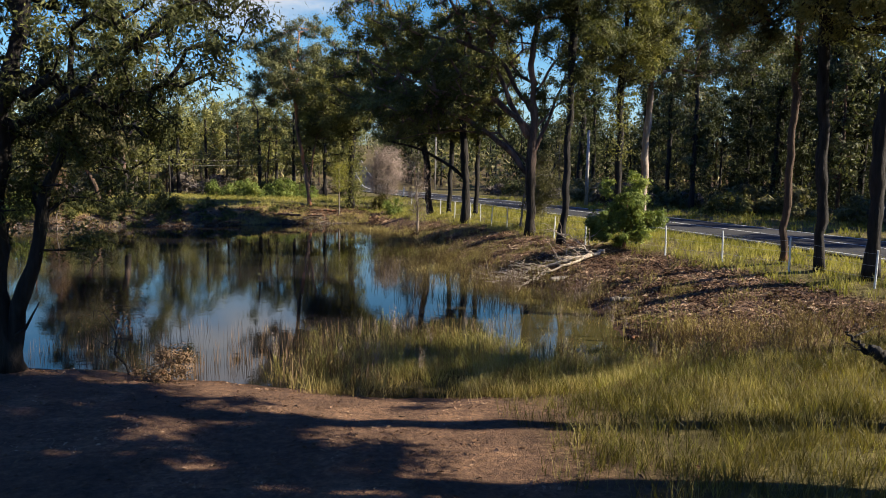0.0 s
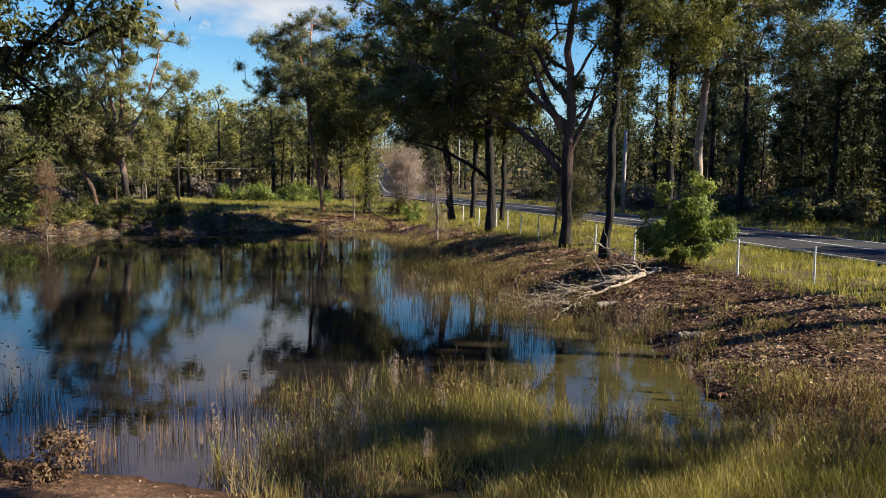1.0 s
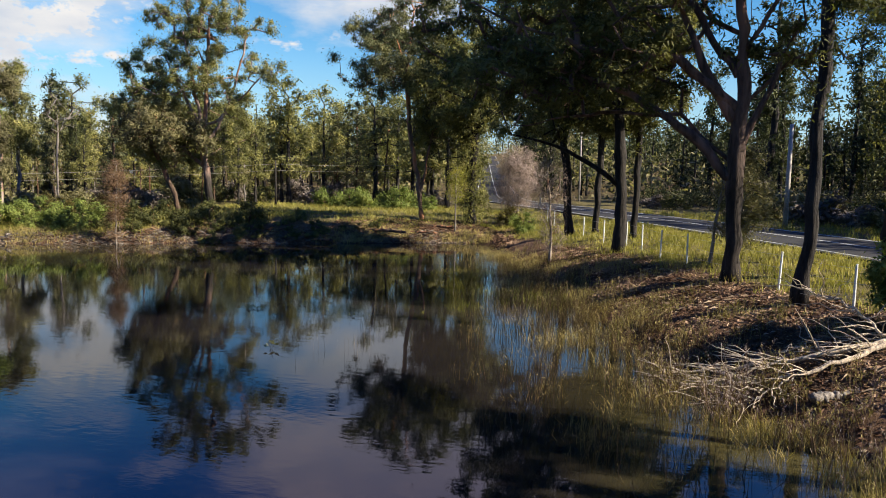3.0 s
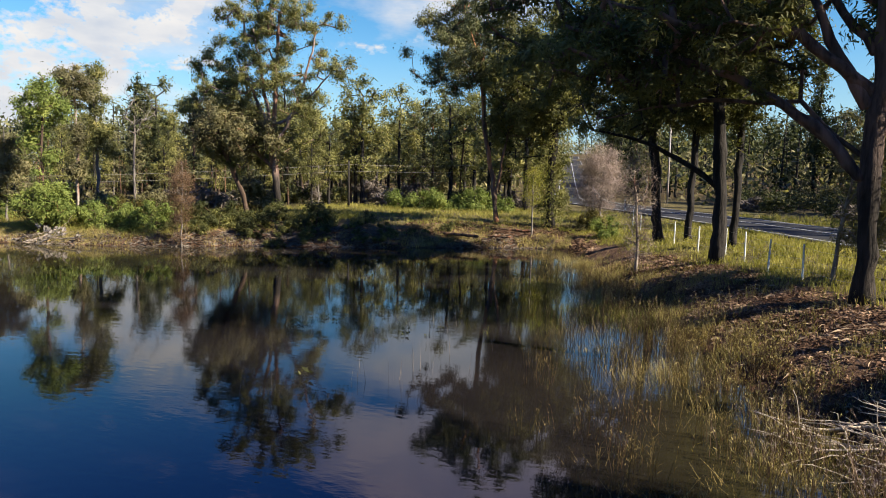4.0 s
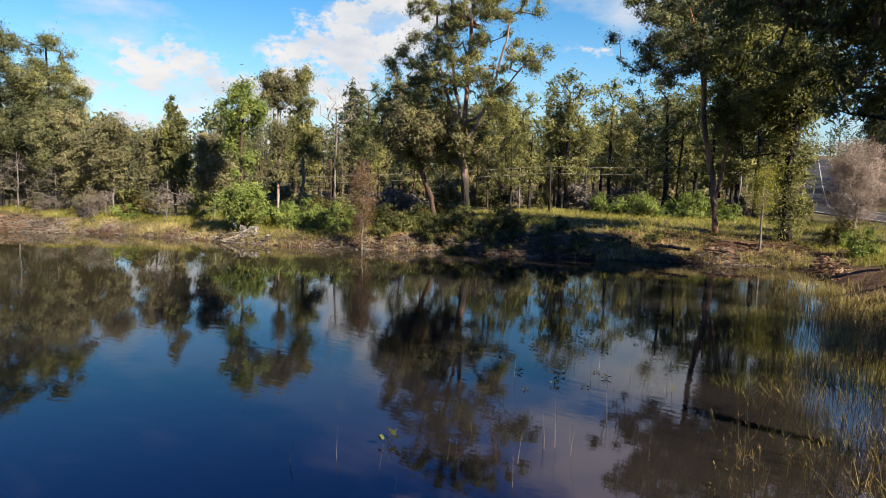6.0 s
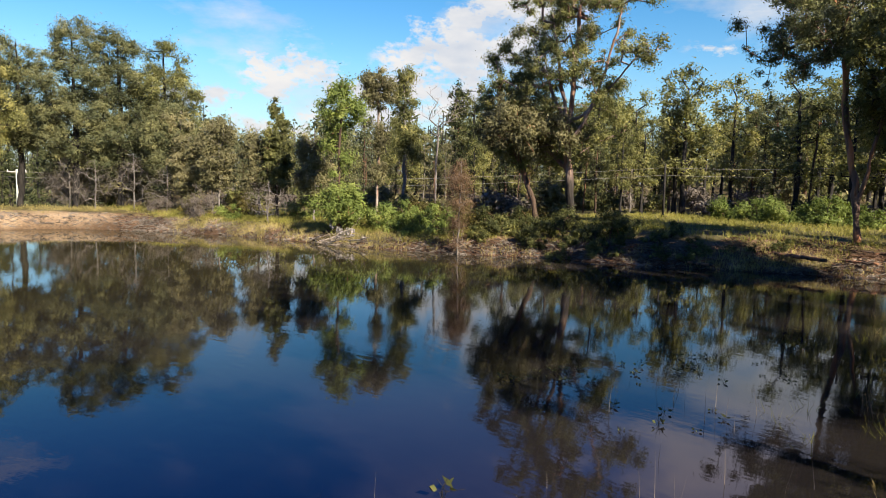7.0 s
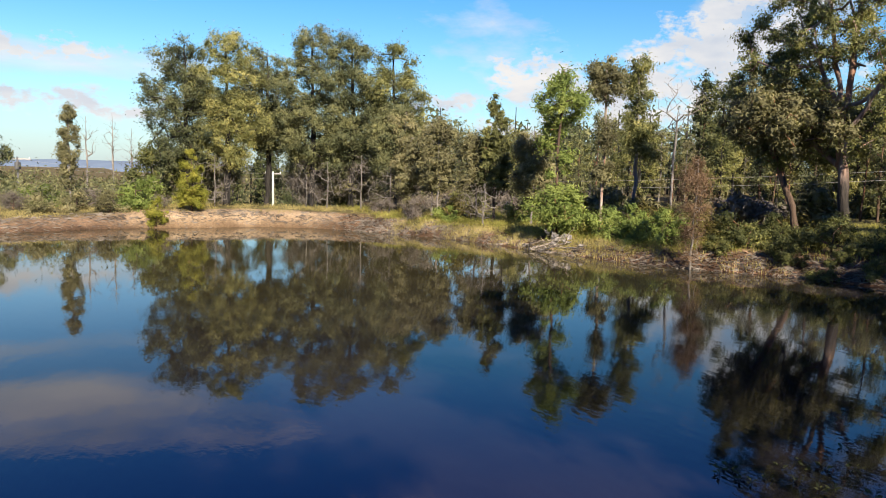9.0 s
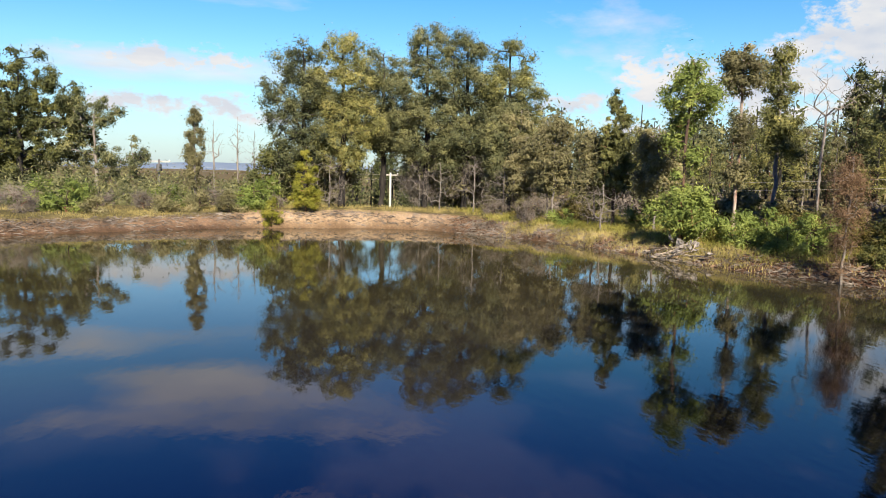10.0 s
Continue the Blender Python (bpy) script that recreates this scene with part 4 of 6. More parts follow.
# the near tree at the water's edge
tree("gum_tree", at(-8.75, 13.0), "dark forked eucalypt leaning over the near shore", [(0, 0, 0), (-0.05, 0, 1.5), (-0.1, 0, 3.4), (0.2, 0, 5), (0.6, 0, 6.8), (0.7, 0, 8.4)], 0.24,
     [(3.2, 0, 6.3, 1.2, 0.9), (4.0, 0.4, 6.9, 0.8, 0.6), (1.3, 0.3, 6.0, 1.3, 1.0), (1.9, 0.5, 4.6, 1.2, 0.7), (-0.9, 0, 6.5, 1.6, 1.3), (0, 1, 8, 2.2, 1.0), (2.2, 1.2, 7.6, 1.6, 0.9), (-0.6, 0.4, 4.2, 1.0, 0.8), (0.4, 0.3, 3.3, 0.9, 0.6), (1.5, 0.4, 3.7, 1.0, 0.6), (2.7, 0.6, 5.2, 1.2, 0.7), (-0.9, 0.2, 2.8, 0.8, 0.5), (1.6, 0.2, 2.4, 0.5, 0.4)],
     540, 44000, M_BURNT, M_DARK, 40, spread=0.22, puff=0.34, size=(0.125, 0.034), droop=0.9, wobble=0.14, quad=True,
     extra=[([(0.05, 0, 0.2), (0.35, 0.1, 1.4), (0.75, 0.2, 3.2), (1.2, 0.3, 4.6), (1.35, 0.3, 6.2)], 0.16), ([(0.1, 0, 0.7), (0.5, -0.1, 0.9), (0.75, -0.1, 1.4)], 0.04)])

# west bank
KAS = "dense dark-green casuarina with grey dead lower twigs behind the sandy bank"
for k, (x, y, h, w) in enumerate(((-59.0, 27.2, 12.0, 2.8), (-58.6, 30.0, 12.6, 2.4), (-57.4, 36.0, 13.4, 2.6), (-56.5, 38.8, 13.2, 2.5), (-55.8, 41.8, 12.6, 2.7), (-61.5, 33.4, 12.6, 2.6), (-52.5, 40.8, 7.8, 1.8))):
    tree("casuarina_tree", at(x, y), KAS, [(0, 0, 0), (0.1, 0.1, h * 0.4), (0, 0, h * 0.95)], 0.24,
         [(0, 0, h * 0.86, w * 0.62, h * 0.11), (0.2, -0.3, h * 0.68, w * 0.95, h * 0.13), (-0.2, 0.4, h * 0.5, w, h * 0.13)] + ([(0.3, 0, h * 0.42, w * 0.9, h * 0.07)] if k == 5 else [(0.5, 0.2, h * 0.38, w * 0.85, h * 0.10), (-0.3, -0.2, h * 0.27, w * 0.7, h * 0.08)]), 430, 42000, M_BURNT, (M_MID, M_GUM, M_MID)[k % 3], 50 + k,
         size=(0.17, 0.066), droop=-0.2, spread=0.3, puff=0.5, group="casuarinas behind the bank")
tree("gum_tree", at(-75, 3.6), "dark spreading eucalypt beyond the low bank", [(0, 0, 0), (0.3, 0, 5), (0, 0, 15)], 0.3, [(0, 0, 14.0, 2.6, 1.8), (1.2, 1.5, 10.5, 3, 2), (-2, -1, 10.5, 3, 2.2), (0.5, 0.6, 6.5, 3.4, 2.2), (0, 0.4, 3.2, 3.2, 1.4), (0.5, 2.6, 12.0, 2.6, 1.6), (0.4, 2.8, 8.6, 2.8, 1.8)], 380, 34000, M_BURNT, M_DARK, 60, size=(0.26, 0.11))
tree("gum_tree", at(-73.4, 10.0), "open-crowned eucalypt beyond the low bank", [(0, 0, 0), (0, 0, 4), (0.3, 0, 10)], 0.2, [(-0.5, -0.5, 10.2, 2.6, 1.3), (1.0, 3.2, 6.8, 1.5, 1.4), (-1.0, -1.5, 7.0, 2.2, 1.4), (0, 3.0, 3.2, 1.8, 1.5), (-0.5, -2.6, 8.6, 2.2, 1.6), (0.4, 0.6, 5.2, 2.2, 1.4), (0.2, -1.5, 3.4, 2.6, 1.4)], 260, 24000, M_GREYBARK, M_MID, 61, size=(0.24, 0.10))
tree("gum_tree", at(-78, 0.0), "dark spreading eucalypt beyond the low bank", [(0, 0, 0), (0.3, 0, 5), (0, 0, 12)], 0.3, [(0, 0, 10.5, 2.8, 2), (1.5, 1, 7.5, 3, 2), (-2, 0, 6.5, 3, 2)], 200, 17500, M_BURNT, M_DARK, 62, size=(0.34, 0.14))
tree("sapling", at(-57, 19.9), "slender pale-green sapling on the low bank", [(0, 0, 0), (0.1, 0, 3), (0, 0, 6.4)], 0.07, [(0, 0, 5.4, 0.42, 1.1), (0, 0, 4.0, 0.55, 1.0), (0, 0, 2.4, 0.5, 0.8)], 150, 11000, M_GREYBARK, M_OLIVE, 63, spread=0.2, puff=0.2, size=(0.15, 0.06))
for k, (x, y, h) in enumerate(((-66.0, 20.4, 7.5), (-67.4, 22.2, 8.2), (-65.0, 23.6, 6.5))):
    tree("dead_tree", at(x, y), "thin bare grey tree beyond the low bank", [(0, 0, 0), (0.1, 0, h * 0.5), (0, 0, h)], 0.07, [(0, 0, h * 0.75, 0.8, h * 0.22)], 70, 0, M_GREYBARK, None, 65 + k, rise=0.9, wobble=0.05, r_tip=0.006, group="bare trees beyond the bank")
tree("conifer_bush", at(-52.8, 27.2), "yellow-green conical bush on the sandy bank", [(0, 0, 0), (0, 0, 1.6), (0, 0, 4.3)], 0.06, [(0, 0, 3.7, 0.3, 0.5), (0, 0, 2.7, 0.62, 0.7), (0, 0, 1.6, 0.9, 0.8), (0, 0, 0.8, 0.95, 0.6)], 170, 17000, M_BROWNBARK, M_YELLOW, 64, spread=0.12, puff=0.2, size=(0.14, 0.035), droop=-0.6, category="bush")

# north-west bank: slim trees
SLIM = "slim young eucalypt with a tufted pale-green crown"
tree("gum_tree", at(-35.3, 43.6), "slim red-stemmed eucalypt with bright leaves to the ground", [(0, 0, 0), (-0.1, 0, 4), (0.2, 0, 8.4)], 0.11,
     [(0, 0, 7.0, 1.05, 1.2), (-0.7, 0, 5.2, 0.7, 0.6), (0.1, 0, 3.6, 0.5, 0.8), (0.2, 0, 1.5, 1.3, 1.0)], 200, 14000, M_BROWNBARK, M_LIME, 70, spread=0.26)
tree("gum_tree", at(-38.2, 48.4), SLIM, [(0, 0, 0), (0.1, 0, 4), (0.0, 0, 9.6)], 0.10, [(0, 0, 8.4, 0.9, 1.2), (0.1, 0, 4, 0.5, 1.6)], 90, 9625, M_PALEBARK, M_OLIVE, 71, spread=0.24)
tree("gum_tree", at(-43.0, 54.5), SLIM, [(0, 0, 0), (0.1, 0, 5), (-0.2, 0, 10.6)], 0.13, [(-0.2, 0, 9.0, 0.95, 1.6), (0.1, 0, 6.2, 0.9, 1.2), (0.9, 0, 5.2, 0.9, 1.2)], 140, 15750, M_GREYBARK, M_GUM, 72, spread=0.26)
tree("dead_tree", at(-40.4, 55.4), "bare grey dead tree with fine forked branches", [(0, 0, 0), (0, 0, 4), (0.2, 0, 7)], 0.08, [(0.5, 0, 7.6, 1.5, 1.8)], 120, 0, M_GREYBARK, None, 73, rise=0.9, wobble=0.05, r_tip=0.006)
tree("gum_tree", at(-42.6, 43.8), "narrow cone-shaped dark young eucalypt", [(0, 0, 0), (0, 0, 4), (0, 0, 6.9)], 0.10, [(0, 0, 6.6, 0.40, 0.9), (0, 0, 5.6, 0.62, 0.9), (0, 0, 4.6, 0.8, 0.9), (0, 0, 3.6, 0.9, 0.9), (0, 0, 2.4, 0.9, 0.9)], 260, 15000, M_BROWNBARK, M_GUM, 74, puff=0.15, spread=0.17)
for k, (x, y, h) in enumerate(((-46.2, 41.6, 6.4), (-47.9, 41.9, 6.0), (-44.3, 43.4, 5.4), (-49.4, 40.8, 5.2), (-39.8, 44.8, 5.6), (-51.2, 41.2, 7.0))):
    tree("sapling", at(x, y), "leafy young eucalypt in the thicket on the bank", [(0, 0, 0), (0.1, 0, h * 0.5), (0, 0, h)], 0.07, [(0, 0, h * 0.82, 0.9, h * 0.16), (0, 0, h * 0.5, 1.1, h * 0.2)], 90, 9625, M_GREYBARK, M_OLIVE, 80 + k, spread=0.26, group="saplings on the bank")
for k, (x, y, h, r) in enumerate(((-50.4, 39.8, 3.2, 1.2), (-53.2, 38.6, 4.0, 1.3), (-41.2, 42.4, 2.6, 1.3), (-57.0, 29.0, 3.6, 1.6), (-57.5, 35.6, 3.6, 1.4), (-55.0, 36.6, 3.4, 1.5))):
    tree("dead_shrub", at(x, y), "leafless grey twiggy shrub in the thicket", [(0, 0, 0), (0.2, 0, h * 0.5), (0.1, 0, h)], 0.05, [(0, 0, h * 0.55, r, h * 0.4)], 110, 900, M_GREYBARK, M_GREYTWIG, 90 + k, size=(0.3, 0.012), category="shrub", r_tip=0.008)

for k, (x, y, h, r) in enumerate(((-60.5, 25.5, 4.5, 1.8), (-61.5, 29.0, 5.0, 2.2), (-60.0, 36.5, 5.0, 2.2), (-60.6, 39.0, 5.0, 2.2), (-58.0, 39.8, 5.0, 2.0), (-57.0, 43.5, 5.0, 2.0), (-63.5, 27.0, 5.5, 2.4), (-64.0, 38.0, 5.5, 2.4), (-61.0, 42.0, 5.5, 2.4))):
    tree("shrub", at(x, y), "tall shadowy shrub under the casuarinas", [(0, 0, 0), (0.2, 0, h * 0.5), (0.1, 0, h)], 0.06, [(0, 0, h * 0.5, r, h * 0.42)], 90, 5600, M_GREYBARK, (M_DARK, M_OLIVE, M_GREYTWIG)[k % 3], 190 + k, size=((0.3, 0.1), (0.3, 0.1), (0.4, 0.02))[k % 3], category="shrub", group="shrubs under the casuarinas")

# saplings and dead twiggy bushes along the shore
tree("dead_shrub", at(-27.0, 44.9), "thin brown dead sapling standing at the waterline", [(0, 0, 0), (0, 0, 2.4), (0.1, 0, 4.6)], 0.05, [(0, 0, 3.2, 0.45, 1.3), (0, 0, 1.2, 0.35, 0.8)], 120, 7875, M_GREYBARK, M_BROWN, 100, size=(0.16, 0.018), spread=0.16, category="shrub", r_tip=0.007)
tree("dead_shrub", at(-7.5, 62.0), "pinkish-grey leafless bush beside the road verge", [(0, 0, 0), (0, 0, 1.5), (0.1, 0, 3.4)], 0.09, [(0, 0, 2.6, 1.5, 1.9), (0, 0, 4.2, 1.1, 1.0)], 320, 17000, M_GREYBARK, M_PINKTWIG, 101, size=(0.34, 0.012), spread=0.22, category="shrub", r_tip=0.008)
tree("dead_shrub", at(-3.3, 42.7), "pale leafless sapling at the edge of the reeds", [(0, 0, 0), (0, 0, 1.8), (-0.2, 0, 4.3)], 0.06, [(-0.1, 0, 3.2, 0.55, 1.7), (0.1, 0, 1.4, 0.45, 0.8)], 200, 2600, M_PALEBARK, M_PINKTWIG, 102, size=(0.3, 0.010), spread=0.2, category="shrub", r_tip=0.007)
tree("dead_shrub", at(-10.6, 55.8), "thin pale sapling with sparse yellow leaves", [(0, 0, 0), (0, 0, 2), (0.1, 0, 4.2)], 0.05, [(0, 0, 3.1, 0.6, 1.1)], 70, 2450, M_GREYBARK, M_YELLOW, 103, size=(0.12, 0.03), spread=0.2, category="shrub", r_tip=0.007)
tree("dead_shrub", at(2.5, 36.6), "grey-green drooping shrub beside the blackened trunk", [(0, 0, 0), (0.2, 0, 2), (0.3, 0, 3.6)], 0.06, [(0.9, 0, 2.3, 0.7, 1.6)], 90, 7000, M_GREYBARK, M_OLIVE, 104, size=(0.14, 0.03), spread=0.22, category="shrub")


def bush(name, x, y, r, h, leaf, label, seed, leaves=6000, size=(0.11, 0.04), spread=0.16, group=""):
    blobs = [(0, 0, h * 0.55, r * 0.85, h * 0.40), (r * 0.4, 0.1, h * 0.35, r * 0.6, h * 0.28), (-r * 0.4, -0.1, h * 0.32, r * 0.65, h * 0.26), (0.1, 0.2, h * 0.82, r * 0.45, h * 0.17)]
    return tree(name, at(x, y), label, [(0, 0, 0), (0, 0, h * 0.3), (0.05, 0, h * 0.7)], 0.05, blobs, max(24, int((60 if leaves > 9000 else 20) * r * h)), leaves, M_BROWNBARK, leaf, seed, spread=spread, size=size, category="bush", droop=0.1, group=group, r_tip=0.008, puff=0.22, step=0.4 if leaves > 9000 else 0.8)


tree("bush", at(5.9, 27.6), "dense bright-green leafy bush on the litter bank", [(0, 0, 0), (0.05, 0, 0.8), (0.1, 0, 2.2)], 0.06,
     [(-0.1, 0, 0.7, 1.0, 0.5), (0.5, 0.1, 1.0, 0.9, 0.6), (-0.55, -0.1, 1.3, 0.7, 0.5), (0.1, 0.1, 1.7, 0.9, 0.5), (0.75, 0, 1.9, 0.5, 0.4), (-0.35, 0, 2.3, 0.5, 0.35), (0.35, 0, 2.6, 0.4, 0.3), (-0.95, 0, 0.8, 0.45, 0.4), (1.15, 0.1, 1.2, 0.4, 0.4)],
     190, 26000, M_BROWNBARK, M_LIME, 110, spread=0.13, puff=0.17, size=(0.12, 0.045), droop=0.7, category="bush", r_tip=0.008, step=0.35, quad=True)
bush("bush", -50.9, 25.0, 0.9, 1.9, M_YELLOW, "small yellow-green shrub at the foot of the bank", 111, 4500)
bush("bush", -5.7, 13.0, 0.5, 0.6, M_BROWN, "small red-leaved shrub on the near shore", 112, 1500, (0.07, 0.035), 0.1)
tree("dead_shrub", at(-6.6, 13.5), "leaning dead twig on the near shore", [(0, 0, 0), (-0.25, 0, 0.5), (-0.5, 0, 1.3)], 0.025, [(-0.4, 0, 1.0, 0.4, 0.5)], 30, 260, M_BURNT, M_BROWN, 113, size=(0.07, 0.03), category="shrub", r_tip=0.005)

# shrubs in groups: one is built with its parts, the rest are copies
def scatter_copies(kind, spots, low, high, seed):
    r = np.random.default_rng(seed)
    for x, y in spots:
        s = r.uniform(low, high)
        src = kind[r.integers(len(kind))]
        copy_thing(src, pose(x, y, gz(x, y) - 0.06, 0, 0, r.uniform(0, 360)) @ Matrix.Diagonal((s, s, s * r.uniform(0.85, 1.15), 1)))


def box_spots(r, n, x0, x1, y0, y1, keep=None):
    out = []
    for _ in range(n * 30):
        if len(out) >= n:
            break
        p = (r.uniform(x0, x1), r.uniform(y0, y1))
        if keep is None or keep(*p):
            out.append(p)
    return out


def off_road(x, y):
    return float(line_distance(np.array([x]), np.array([y]), ROAD_LINE, False)[0])


dark_shrubs = [bush("shrub", x, y, 1.2, 1.25, M_DARK, "low dark-green shrub in the shade on the far bank", 120 + k, 2400, (0.17, 0.065), 0.24, "shrubs on the far bank") for k, (x, y) in enumerate(((-24.5, 49.9), (-22.5, 51.2), (-28.2, 48.6)))]
scatter_copies(dark_shrubs, [(-26.4, 49.4), (-25.6, 51.6), (-22.4, 51.8), (-27.8, 50.8), (-24.0, 54.5), (-29.2, 51.4), (-25.4, 48.6), (-27.0, 48.0), (-26.6, 50.2), (-27.3, 46.6), (-25.2, 47.9), (-28.6, 46.2)], 0.4, 0.85, 6)
scatter_copies(dark_shrubs, [(-23.4, 49), (-21.4, 49.9), (-19.4, 50.6), (-17.8, 51.6), (-20.4, 51.4), (-18.6, 52.4), (-22.6, 50.0), (-20.8, 49.2), (-19.0, 49.9), (-17.0, 52.4), (-21.8, 48.8), (-24.4, 48.2), (-16.2, 53.0), (-18.0, 50.8), (-23.2, 47.9), (-20.0, 52.6), (-15.2, 54.0)], 0.28, 0.55, 26)
lime_shrubs = [bush("shrub", x, y, 1.1, 1.3, (M_LIME, M_GRASS)[k], "bright green bracken and shrub growth on the bank", 125 + k, 2200, (0.17, 0.065), 0.24, "bracken on the bank") for k, (x, y) in enumerate(((-31.5, 47.4), (-36.5, 45.2)))]
scatter_copies(lime_shrubs, [(-33, 48.2), (-30.2, 49.2), (-34.4, 47.4), (-37.8, 46.2), (-32.4, 50.2), (-29.6, 47.2), (-39.6, 46.0), (-35.5, 49.5), (-42.0, 45.4), (-28.6, 52.6),
                             (-7.4, 57.8), (-6.2, 55.4), (-44.6, 42.4), (-47.0, 40.2)], 0.7, 1.2, 7)
scatter_copies(lime_shrubs[:1], [(-32.6, 45.0), (-31.2, 45.5), (-33.8, 45.6), (-30.0, 46.0), (-31.8, 46.4)], 0.7, 1.1, 19)
scatter_copies(lime_shrubs[:1], [(-18.5, 68.6), (-20, 70), (-22, 69.6), (-17.2, 69.8), (-24, 70.6), (-21, 68.4), (-16, 69), (-25.6, 69.8), (-19.2, 70.4), (-23, 68.8)], 0.95, 1.35, 17)
olive_shrubs = [bush("shrub", x, y, 1.1, 1.2, (M_OLIVE, M_GREYTWIG)[k], "olive shrub and dry growth on top of the bank", 128 + k, 1900, ((0.15, 0.06), (0.34, 0.014))[k], 0.24, "shrubs on the west bank") for k, (x, y) in enumerate(((-53.6, 20.5), (-54.8, 17.0)))]
scatter_copies(olive_shrubs + lime_shrubs[:1], [(-52.6, 22.4), (-54.2, 23.8), (-52.4, 18.6), (-51.0, 15.0), (-52.0, 13.2), (-50.6, 11.0), (-53.4, 11.8), (-50.0, 8.6), (-56.0, 21.5), (-57.0, 14.0), (-56.8, 10.2),
                                               (-54.6, 25.4), (-58, 24.5), (-53.0, 40.4), (-48.2, 40.4), (-46.0, 40.2), (-44.2, 41.4), (-50.2, 39.2), (-55.0, 8.0), (-52.5, 6.0), (-57.5, 18.2), (-60, 22), (-61, 18), (-62, 13), (-60, 9), (-63, 24), (-64, 20), (-58, 6), (-55, 3)], 0.7, 1.5, 8)

# ---- the woods behind ----
WOOD = "woodland of blackened eucalypts beyond the road and clearing"
variants = [
    tree("gum_tree", at(24, 58), "tall fire-blackened woodland eucalypt with regrown leaves", [(0, 0, 0), (0.1, 0, 5), (0, 0, 11.2)], 0.2, [(0, 0, 11, 1.9, 1.8), (0.9, 0.3, 8.4, 1.6, 1.4), (-1, -0.4, 9, 1.5, 1.4), (0.2, 0.3, 6.2, 1.2, 1.2)], 84, 2300, M_BURNT, M_WOODSHADE, 140, size=(0.27, 0.12), spread=0.4, step=1.0, group=WOOD, sleeve=(2.5, 9, 0.7, 30)),
    tree("gum_tree", at(28, 62), "blackened pole-like eucalypt sleeved in new leaves", [(0, 0, 0), (-0.1, 0, 5), (0.1, 0, 10)], 0.16, [(0, 0, 10.2, 0.9, 1.4), (0.2, 0, 7.4, 0.8, 1.4), (0, 0.2, 4.6, 0.8, 1.4)], 56, 1500, M_BURNT, M_WOODSHADE, 141, size=(0.27, 0.12), spread=0.3, step=1.0, group=WOOD, sleeve=(1.2, 10, 0.6, 50)),
    tree("gum_tree", at(20, 66), "slim grey woodland eucalypt with sparse crown", [(0, 0, 0), (0.2, 0, 5), (0.1, 0, 9)], 0.1, [(0.1, 0, 9, 1.3, 1.3), (0.3, 0, 6.4, 0.9, 1.2), (0, 0.2, 4.0, 0.7, 1.0)], 60, 1700, M_GREYBARK, M_OLIVE, 142, size=(0.27, 0.12), spread=0.36, step=1.0, group=WOOD),
    tree("gum_tree", at(-32, 74), "rounded olive woodland eucalypt", [(0, 0, 0), (0.1, 0, 4), (-0.1, 0, 9)], 0.18, [(0, 0, 9, 1.7, 1.6), (0.9, 0.2, 6.8, 1.5, 1.3), (-0.9, 0.3, 5.4, 1.4, 1.3), (0.1, 0, 3.4, 1.3, 1.2)], 92, 2900, M_BURNT, M_GUM, 143, size=(0.27, 0.12), spread=0.4, step=1.0, group=WOOD),
    tree("dead_tree", at(-38, 70), "thin bare burnt tree with few branches", [(0, 0, 0), (0.1, 0, 3), (0.3, 0, 6.4)], 0.08, [(0.2, 0, 5.4, 0.9, 1.4)], 30, 0, M_BROWNBARK, None, 144, rise=0.6, step=0.8, group=WOOD, r_tip=0.008),
    tree("gum_tree", at(-46, 72), "narrow upright grey-green woodland eucalypt", [(0, 0, 0), (0.1, 0, 4), (0, 0, 9)], 0.13, [(0, 0, 9.2, 0.8, 1.2), (0.1, 0, 7, 1.1, 1.2), (-0.1, 0, 4.8, 1.1, 1.2), (0, 0, 2.8, 1.0, 1.0)], 80, 2500, M_BROWNBARK, M_MID, 145, size=(0.27, 0.12), spread=0.3, step=1.0, group=WOOD),
]
r = np.random.default_rng(9)
east = box_spots(r, 125, 9, 72, 42, 110, lambda x, y: off_road(x, y) > 12 and x > 8 + (46 - y) * 0.4 and (x - 3.4) * 0.9 + (y - 60) * 0.42 > 3)
east += box_spots(r, 40, 24, 56, 14, 44, lambda x, y: off_road(x, y) > 15 and x > 20 + (20 - y) * 0.4)
north = box_spots(r, 85, -75, -4, 72, 115, lambda x, y: off_road(x, y) > 6.5 and (x - 3.4) * 0.9 + (y - 60) * 0.42 < -3)
west = box_spots(r, 75, -84, -31, 53, 84, lambda x, y: y > 52 + 0.12 * (x + 84))
pool = [variants[1], variants[2], variants[5], variants[3], variants[3], variants[3], variants[5], variants[4]]
pool_east = [variants[0], variants[0], variants[0], variants[1], variants[1], variants[1], variants[2], variants[5]]
scatter_copies(pool_east, east, 1.0, 1.45, 10)
scatter_copies(pool_east, box_spots(r, 16, -25, 12, 80, 150, lambda x, y: 5.5 < off_road(x, y) < 9 and x > -1.6 - (y - 70) * 0.37), 0.9, 1.2, 14)
scatter_copies(pool, north, 0.85, 1.2, 13)
scatter_copies(pool, west, 0.5, 0.74, 12)
scatter_copies(variants[:2], [(-93, 34.5), (-96, 38.2), (-92, 41.5), (-99, 35.6), (-90, 37.6), (-95, 31.2), (-101, 40.5)], 1.0, 1.25, 15)
